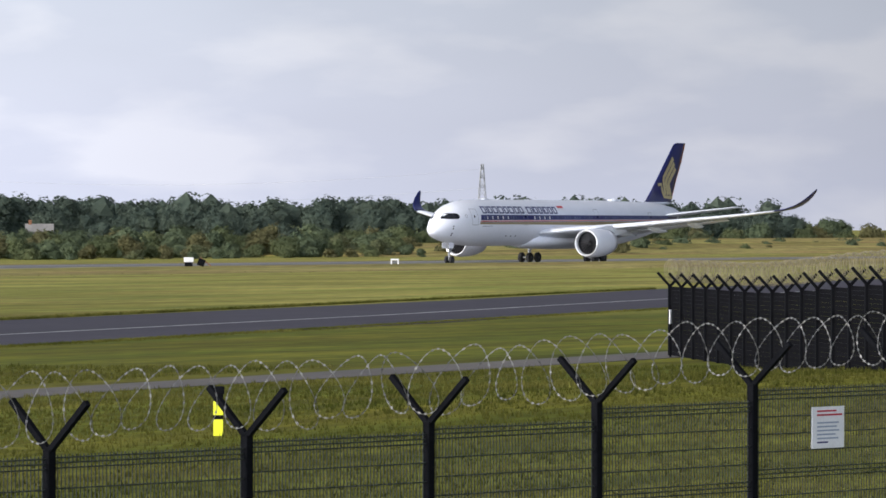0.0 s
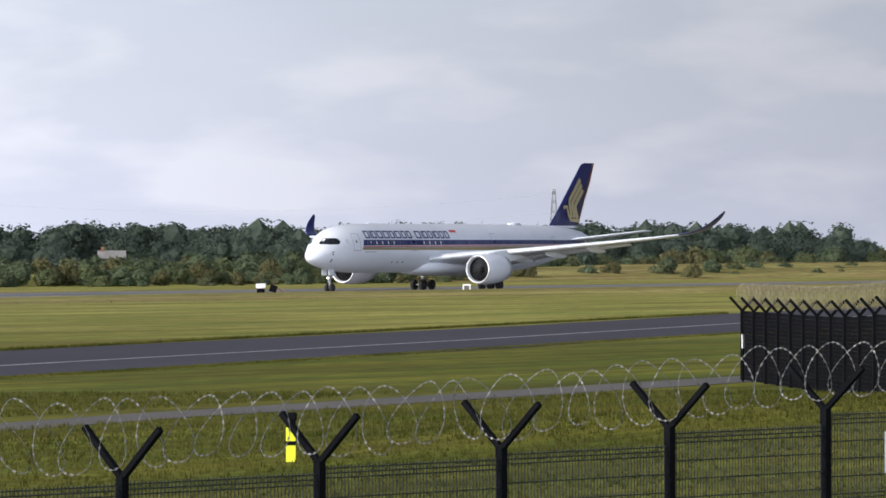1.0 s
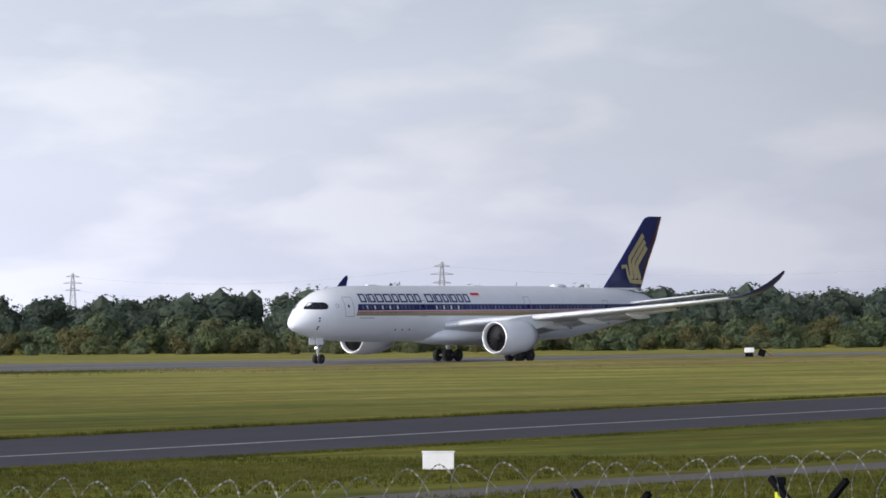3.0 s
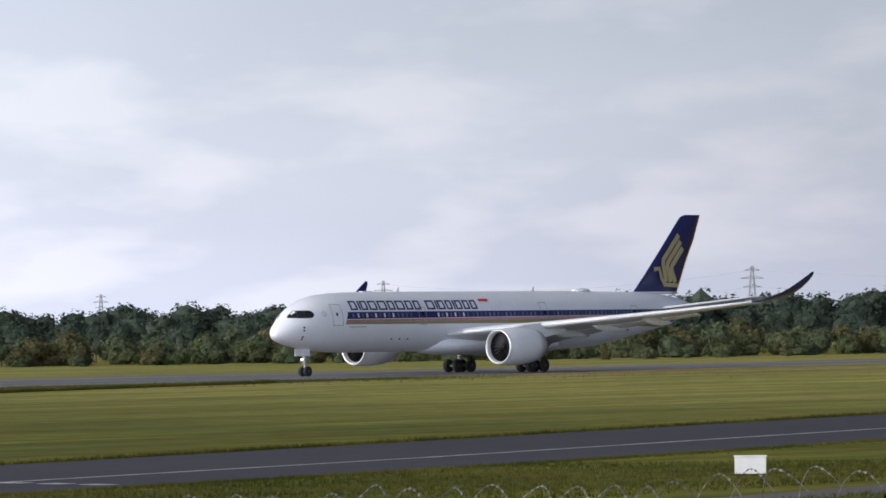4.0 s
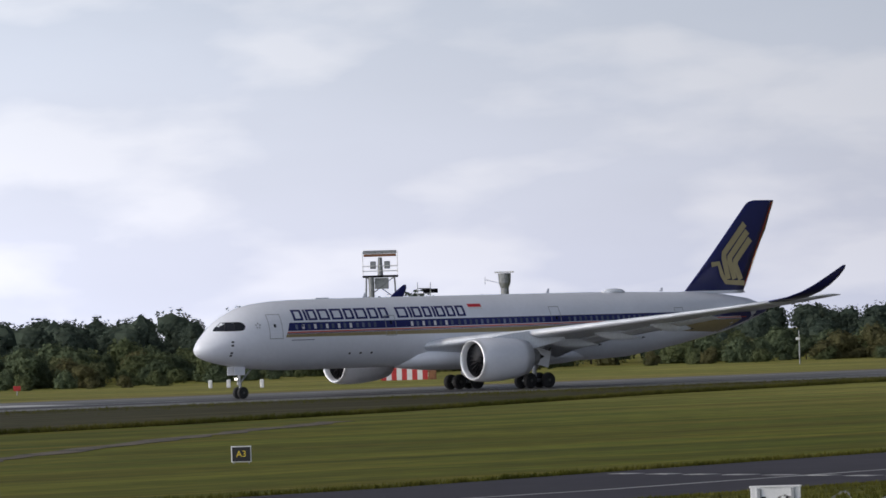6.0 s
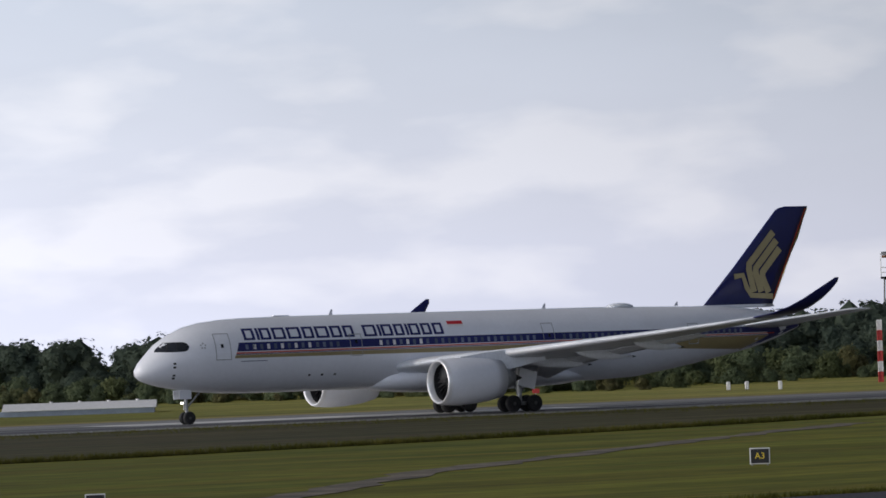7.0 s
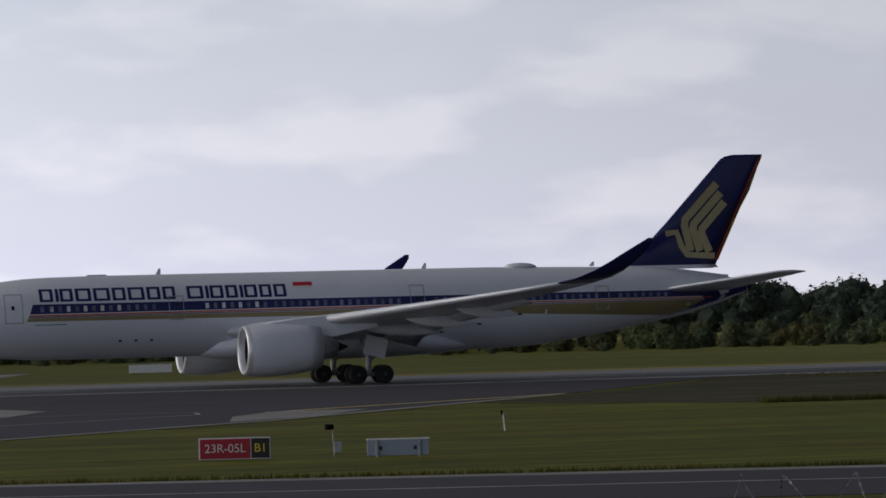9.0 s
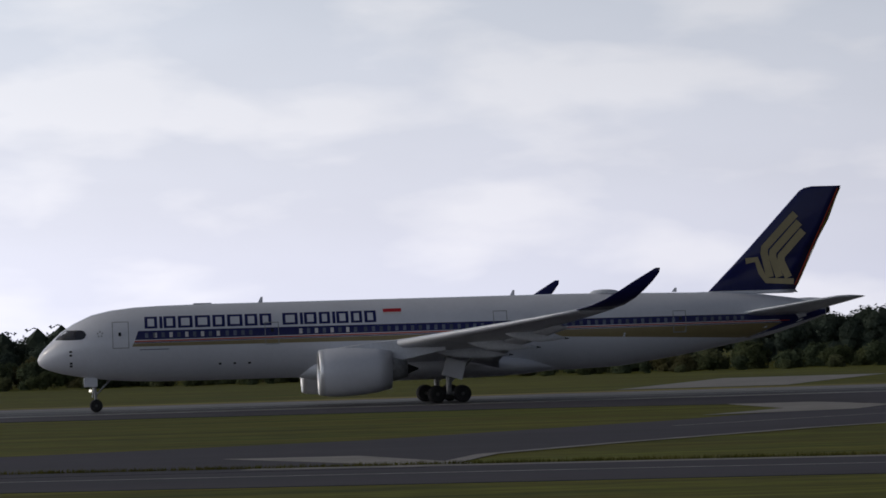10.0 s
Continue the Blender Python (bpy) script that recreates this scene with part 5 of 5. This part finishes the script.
def furniture():
    marker_bollard()
    guard_sign(39.0, 163.5, [("23R-05L", 1.88, M_SIGN_RED, M_SIGN_WHITE), ("B1", 0.70, M_SIGN_BLACK, M_SIGN_YELLOW)], 0.72, 0.05)
    guard_sign(112.8, 165.2, [("A3", 0.80, M_SIGN_BLACK, M_SIGN_YELLOW)], 0.60, 0.1)
    guard_sign(73.58, 148.6, [("A", 0.66, M_SIGN_BLACK, M_SIGN_YELLOW)], 0.56, 0.1)
    cabinet(122.1, 102.1, 1.05, 0.62, M_SIGN_WHITE, "plain white equipment box in the grass", "equipment_box", False)
    cabinet(85.9, 99.8, 1.38, 0.66, M_SIGN_WHITE, "white back of an airfield sign with braces")
    cabinet(44.3, 160.2, 2.25, 0.62, M_BLUEGREY, "blue-grey back of an airfield sign with latches")
    cabinet(110.3, 274.4, 1.05, 0.45, M_SIGN_WHITE, "small white framed box in the rough grass", "marker_box")
    # runway guard light on a post with a junction box
    g = thing("guard_light", facing(42.7, 163.0), "grey runway guard light on a thin post", "airfield light")
    bm = bmesh.new(); rod(bm, (-0.06, 0, 0), (-0.12, 0, 1.0), 0.025); part("post", bm, M_STEEL, g)
    bm = bmesh.new(); box(bm, (0.24, 0.2, 0.2), (-0.18, 0, 1.1), bevel=0.05); rod(bm, (-0.28, -0.02, 1.1), (-0.36, -0.06, 1.1), 0.1, 0.11, 14)
    part("lamp_head", bm, M_BLACK_STEEL, g, "dark lamp head")
    bm = bmesh.new(); box(bm, (0.28, 0.16, 0.4), (0.08, 0, 0.36), bevel=0.02); part("junction_box", bm, M_STEEL, g, "grey junction box")
    e = thing("edge_light", facing(46.2, 169.5), "small pale taxiway edge light in the grass", "airfield light")
    bm = bmesh.new(); rod(bm, (0, 0, 0), (0, 0, 0.3), 0.04); rod(bm, (0, 0, 0.3), (0, 0, 0.4), 0.17, 0.1, 14); part("lens", bm, M_CONCRETE, e)
    k = thing("marker_stake", facing(57.9, 192.5), "thin leaning white stake with a dark head", "stake")
    bm = bmesh.new(); rod(bm, (0.02, 0, 0), (-0.05, 0, 0.78), 0.035); part("shaft", bm, M_SIGN_WHITE, k)
    bm = bmesh.new(); box(bm, (0.1, 0.1, 0.2), (-0.1, 0, 0.78), bevel=0.02); part("head", bm, M_BLACK_STEEL, k)
    # stop sign and blue cone by the taxiway
    s = thing("stop_sign", facing(50.92, 108.73), "red octagonal stop sign with a white rim", "road sign")
    bm = bmesh.new(); rod(bm, (0, 0.02, 0), (0, 0.02, 0.93), 0.025); part("post", bm, M_STEEL, s)
    for r, o, m in ((0.255, 0.0, M_SIGN_WHITE), (0.235, -0.012, M_SIGN_RED)):
        bm = loft([[(r * math.cos(math.pi / 8 + math.pi / 4 * i) / 0.924 * 0.95, o + d, 1.09 + r * 1.12 * math.sin(math.pi / 8 + math.pi / 4 * i) / 0.924) for i in range(8)] for d in (-0.01, 0.01)])
        part("plate", bm, m, s, "red plate" if m is M_SIGN_RED else "white rim")
    bm = lettering("STOP", 0.13)
    bmesh.ops.translate(bm, vec=(0, -0.035, 1.09), verts=bm.verts)
    part("letters", bm, M_SIGN_WHITE, s, "white letters")
    c = thing("traffic_cone", facing(51.28, 108.24), "blue plastic marker cone on a dark board", "cone")
    bm = loft([[(q * math.cos(math.pi / 2 * i + 0.78), q * math.sin(math.pi / 2 * i + 0.78), z) for i in range(4)] for q, z in ((0.2, 0.45), (0.17, 0.55), (0.05, 1.4), (0.03, 1.43))])
    part("cone", bm, M_BLUE, c)
    bm = bmesh.new(); box(bm, (0.55, 0.12, 0.42), (0.05, 0, 0.22), bevel=0.02); part("board", bm, M_SIGN_BLACK, c, "dark board")
    bm = bmesh.new(); box(bm, (0.4, 0.01, 0.06), (0.05, -0.066, 0.33)); part("text_bar", bm, M_SIGN_YELLOW, c)
    # small units in the grass before the scrub
    u = thing("equipment_unit", facing(433, 316, 0.49), "small white equipment unit with a dark stand", "equipment")
    bm = bmesh.new(); box(bm, (1.1, 0.6, 0.55), (-0.4, 0, 0.75), bevel=0.06); part("housing", bm, M_SIGN_WHITE, u)
    bm = bmesh.new(); box(bm, (0.9, 0.5, 0.48), (-0.4, 0, 0.25), bevel=0.02); box(bm, (0.8, 0.5, 0.8), (1.0, 0, 0.45), Matrix.Rotation(0.3, 4, "Y"), bevel=0.05); part("stand", bm, M_BLACK_STEEL, u, "dark stand")
    bm = bmesh.new(); rod(bm, (0.9, -0.1, 1.0), (2.1, -0.1, 0.05), 0.06); part("strut", bm, M_RUST, u)
    v = thing("marker_box", facing(474, 316, 0.49), "small white box frame in the grass", "cabinet")
    bm = bmesh.new(); box(bm, (1.0, 0.4, 0.2), (0, 0, 0.55), bevel=0.03); part("top", bm, M_SIGN_WHITE, v)
    for dx in (-0.4, 0.4):
        bm = bmesh.new(); box(bm, (0.16, 0.3, 0.46), (dx, 0, 0.23), bevel=0.02); part("leg", bm, M_SIGN_WHITE, v)


furniture()


# ---- masts, tower and far buildings ----
def lattice(bm, w0, w1, h, bays, r):
    """A square lattice column from z = 0."""
    def c(k, i):
        w = (w0 + (w1 - w0) * k) / 2
        return Vector(((-w, w, w, -w)[i % 4], (-w, -w, w, w)[i % 4], h * k))
    for b in range(bays):
        k0, k1 = b / bays, (b + 1) / bays
        for i in range(4):
            rod(bm, c(k0, i), c(k1, i), r, seg=5)
            rod(bm, c(k0, i), c(k1, i + 1), r * 0.7, seg=4)
            rod(bm, c(k1, i), c(k1, i + 1), r * 0.7, seg=4)
    return bm


def navaids():
    # red and white striped hut
    h = thing("striped_hut", facing(323.0, 439.5), "red and white striped equipment hut", "hut")
    n, w = 9, 5.3
    for i in range(n):
        bm = bmesh.new(); box(bm, (w / n, 2.3, 2.05), (-w / 2 + w / n * (i + 0.5), 0, 1.05), bevel=0.01)
        part("panel", bm, (M_MASTRED, M_SIGN_WHITE)[i % 2], h, ("red panel", "white panel")[i % 2])
    bm = bmesh.new(); box(bm, (w + 0.2, 2.5, 0.12), (0, 0, 2.14), bevel=0.03); part("roof", bm, M_CONCRETE, h, "pale flat roof")
    bm = bmesh.new(); box(bm, (0.9, 2.3, 2.6), (w / 2 + 0.55, 0, 1.3), bevel=0.02); part("annex", bm, M_RUST, h, "rusty brown annex")
    # lattice mast with an aerial platform
    m = thing("lattice_mast", facing(329.5, 444.0), "white lattice mast with a railed aerial platform", "mast")
    part("column", lattice(bmesh.new(), 1.15, 0.95, 9.2, 9, 0.075), M_SIGN_WHITE, m, "white lattice column")
    bm = bmesh.new(); box(bm, (1.6, 1.6, 0.12), (0, 0, 9.25), bevel=0.02); part("platform", bm, M_STEEL, m)
    bm = bmesh.new()
    for x, y in ((-.75, -.75), (.75, -.75), (.75, .75), (-.75, .75)):
        rod(bm, (x, y, 9.3), (x, y, 11.2 if x * y > 0 else 10.6), 0.05, seg=5)
    for z in (9.9, 10.5):
        rod(bm, (-.75, -.75, z), (.75, -.75, z), 0.04, seg=5); rod(bm, (-.75, .75, z), (.75, .75, z), 0.04, seg=5); rod(bm, (-.75, -.75, z), (-.75, .75, z), 0.04, seg=5); rod(bm, (.75, -.75, z), (.75, .75, z), 0.04, seg=5)
    part("railing", bm, M_STEEL, m, "grey railing and aerials")
    bm = bmesh.new(); box(bm, (1.7, 0.5, 0.5), (0.75, 0, 10.2), bevel=0.05); part("aerial", bm, M_BLACK_STEEL, m, "dark aerial unit")
    # slim banded masts
    for x, y, ht, bands in ((324.2, 449.4, 7.2, 6), (211.0, 456.0, 3.1, 4)):
        t = thing("banded_mast", facing(x, y), "slim red and white banded lattice mast", "mast", "banded masts")
        for i in range(bands):
            z0, z1 = ht * i / bands, ht * (i + 1) / bands
            bm = lattice(bmesh.new(), 0.5, 0.5, z1 - z0, 2, 0.07)
            box(bm, (0.34, 0.34, (z1 - z0) * 0.96), (0, 0, (z1 - z0) / 2))
            bmesh.ops.translate(bm, vec=(0, 0, z0), verts=bm.verts)
            part("section", bm, (M_MASTRED, M_SIGN_WHITE)[i % 2], t, ("red section", "white section")[i % 2])
    # radar tower
    az, d = radians(36.06), 880.0
    r = thing("radar_tower", facing(d * math.sin(az), d * math.cos(az)), "steel radar tower with a platform and a wide aerial", "radar tower")
    part("legs", lattice(bmesh.new(), 6.4, 5.2, 16.0, 4, 0.17), M_LATTICE, r, "grey lattice legs")
    bm = bmesh.new(); rod(bm, (-1.7, -2.8, 0), (-1.7, -2.8, 16), 0.55, seg=12); part("stair_tube", bm, M_LATTICE, r, "pale stair tube")
    bm = bmesh.new(); box(bm, (6.6, 6.6, 0.35), (0, 0, 16.1), bevel=0.05); part("platform", bm, M_BLACK_STEEL, r, "dark platform")
    bm = bmesh.new(); box(bm, (2.6, 2.6, 2.0), (0.2, 0, 14.8), bevel=0.08); part("cabin", bm, M_STEEL, r, "grey cabin under the platform")
    bm = bmesh.new()
    for s in (-3.2, 3.2):
        for q in (-3.2, 3.2):
            rod(bm, (s, q, 16.2), (s, q, 20.6), 0.06, seg=5)
    for z in (17.1, 18.0):
        rod(bm, (-3.2, -3.2, z), (3.2, -3.2, z), 0.05, seg=5); rod(bm, (-3.2, 3.2, z), (3.2, 3.2, z), 0.05, seg=5)
    part("railing", bm, M_SIGN_WHITE, r, "white railing")
    bm = bmesh.new(); rod(bm, (0, 0, 16.2), (0, 0, 19.6), 0.55, 0.4, 12); box(bm, (1.1, 1.0, 1.4), (-1.3, 0, 18.2), bevel=0.1); box(bm, (1.1, 1.0, 1.4), (1.3, 0, 18.2), bevel=0.1)
    part("pedestal", bm, M_LATTICE, r, "grey pedestal and drives")
    bm = bmesh.new(); box(bm, (6.0, 0.5, 0.5), (0, -0.3, 20.0), bevel=0.06); part("bar_aerial", bm, M_RUST, r, "dark red bar aerial")
    bm = bmesh.new(); box(bm, (6.2, 0.6, 0.6), (0, -0.3, 20.6), bevel=0.06); part("reflector", bm, M_LATTICE, r, "grey reflector")
    # slender column with a flared head
    az, d = radians(37.55), 880.0
    t = thing("radio_tower", facing(d * math.sin(az), d * math.cos(az)), "slender grey concrete tower with a flared head", "tower")
    part("shaft", loft([[(q * math.cos(u), q * math.sin(u), z) for u in [math.pi / 6 * i for i in range(12)]] for q, z in ((0.95, 0), (0.75, 13.2), (1.1, 14.2), (1.2, 15.9), (1.1, 16.0))]), M_LATTICE, t, "grey shaft")
    bm = bmesh.new(); box(bm, (3.6, 1.2, 0.25), (0, 0, 16.2), bevel=0.05); part("head", bm, M_SIGN_WHITE, t, "flat white head")
    bm = bmesh.new(); rod(bm, (-1.0, 0, 14.2), (-3.6, 0, 14.9), 0.05, seg=5); rod(bm, (-3.6, 0, 14.0), (-3.6, 0, 15.4), 0.05, seg=5); part("aerial", bm, M_LATTICE, t)
    # low shed beyond the runway
    b = thing("low_shed", facing(0, 0), "low grey shed with a white pitched roof", "shed")
    az = radians(26.2)
    b.matrix_basis = pose(500 * math.sin(az), 500 * math.cos(az), 0, 0, 0, -28)
    bm = bmesh.new(); box(bm, (15.5, 9.0, 0.62), (0, 0, 0.31), bevel=0.02); part("wall", bm, M_BLUEGREY, b, "grey walls")
    bm = loft([[(x, y, z) for y, z in ((-4.8, 0.62), (0, 1.3), (4.8, 0.62), (4.8, 0.54), (0, 1.2), (-4.8, 0.54))] for x in (-8.0, 8.0)]); part("roof", bm, M_SIGN_WHITE, b, "white pitched roof")
    bm = bmesh.new(); box(bm, (2.2, 3.0, 0.5), (-8.6, 0, 0.25), bevel=0.03); part("porch", bm, M_BLUEGREY, b)
    for x in (-3, 0, 3, 6):
        bm = bmesh.new(); rod(bm, (x, 0, 1.22), (x, 0, 1.42), 0.18, seg=8); part("roof_vent", bm, M_SIGN_WHITE, b)
    w = thing("white_container", facing(98.2, 450.0), "long low white equipment container", "container")
    bm = bmesh.new(); box(bm, (4.2, 2.0, 0.85), (0, 0, 0.46), bevel=0.04); part("body", bm, M_SIGN_WHITE, w)
    bm = bmesh.new(); box(bm, (4.3, 2.1, 0.08), (0, 0, 0.9), bevel=0.02); part("lid", bm, M_CONCRETE, w)
    rb = thing("red_marker", facing(241.5 * 1.1, 391.5 * 1.1), "small red marker board beyond the runway", "marker")
    bm = bmesh.new(); box(bm, (0.75, 0.1, 0.5), (0, 0, 0.75), bevel=0.02); part("board", bm, M_MASTRED, rb)
    bm = bmesh.new(); rod(bm, (0, 0, 0), (0, 0, 0.6), 0.05); part("post", bm, M_STEEL, rb)
    lp = thing("lamp_post", facing(392.0, 450.0), "thin grey lamp post with a pale head", "lamp post")
    bm = bmesh.new(); rod(bm, (0, 0, 0), (0, 0, 4.2), 0.08, 0.06); part("pole", bm, M_STEEL, lp)
    bm = bmesh.new(); box(bm, (0.55, 0.3, 0.35), (-0.15, 0, 3.2), bevel=0.08); part("head", bm, M_SIGN_WHITE, lp)
    for az, d in ((33.98, 520), (34.2, 520), (34.6, 510)):
        q = thing("white_post", facing(d * math.sin(radians(az)), d * math.cos(radians(az))), "short white post at the scrub's edge", "post", "white posts")
        bm = bmesh.new(); box(bm, (0.45, 0.3, 0.9), (0, 0, 0.45), bevel=0.08); part("body", bm, M_SIGN_WHITE, q)
    # houses half hidden in the wood
    for az, d, z in ((52.05, 770, 4.0),):
        a = radians(az)
        hs = thing("house", facing(d * math.sin(a), d * math.cos(a)), "grey-roofed house half hidden in the trees", "house")
        bm = bmesh.new(); box(bm, (4.2, 4, z), (0, 0, z / 2), bevel=0.03); part("wall", bm, M_CONCRETE, hs, "pale wall")
        bm = loft([[(x, y, zz) for y, zz in ((-2.3, z), (0, z + 1.3), (2.3, z))] for x in (-2.3, 2.3)]); part("roof", bm, M_CONCRETE, hs, "grey roof")
        bm = bmesh.new(); box(bm, (0.5, 0.5, 1.2), (-1.5, 0, z + 1.3)); part("chimney", bm, M_RUST, hs)
        for dx in (-1.1, 1.1):
            bm = bmesh.new(); box(bm, (0.9, 0.1, 1.0), (dx, -2.02, z - 1.0), bevel=0.02); part("window", bm, M_GLASS, hs)


navaids()


def power_pylon(height):
    p = thing("power_pylon", None, "grey steel lattice power pylon on the skyline", "pylon", "power line")
    part("tower", lattice(bmesh.new(), height * 0.17, height * 0.03, height, 8, 0.22), M_LATTICE, p, "lattice tower")
    for k, w in ((0.66, 0.15), (0.8, 0.19), (0.93, 0.13)):
        bm = bmesh.new()
        for s in (-1, 1):
            rod(bm, (0, 0, height * k), (s * height * w, 0, height * k), 0.2, seg=5)
            rod(bm, (0, 0, height * (k + 0.04)), (s * height * w, 0, height * k), 0.14, seg=5)
        part("cross_arm", bm, M_LATTICE, p)
    return p


def power_line():
    spots = []
    for az, d, top in ((57.36, 3140, 0.73), (50.15, 3300, 0.65), (45.72, 3900, 0.53), (42.33, 4100, 0.41), (39.91, 4000, 0.53), (26.0, 4200, 0.2)):
        a, h = radians(az), 5.2 + d * math.tan(radians(top))
        q = power_pylon(h)
        q.matrix_basis = pose(d * math.sin(a), d * math.cos(a), 0, 0, 0, -az + (78 if az > 55 else 12))
        spots.append((Vector((d * math.sin(a), d * math.cos(a), 0)), h))
    for (p, h), (q, g) in zip(spots[:2], spots[1:3]):
        for k in (0.66, 0.93):
            bm = bmesh.new()
            pts = []
            for i in range(13):
                f = i / 12
                c = p.lerp(q, f)
                c.z = (h * k) * (1 - f) + (g * k) * f - 9 * 4 * f * (1 - f)
                pts.append(c)
            for s, e in zip(pts, pts[1:]):
                rod(bm, s, e, 0.07, seg=4)
            tagged(part("power_cable", bm, M_LATTICE), "thin sagging overhead power cable", "cable", "power line")


power_line()


# ---- motion ----
def motions():
    walk(PLANE, [(t, pose(x, RUNWAY_Y, 0.02)) for t, x in ROLL_OUT])


motions()
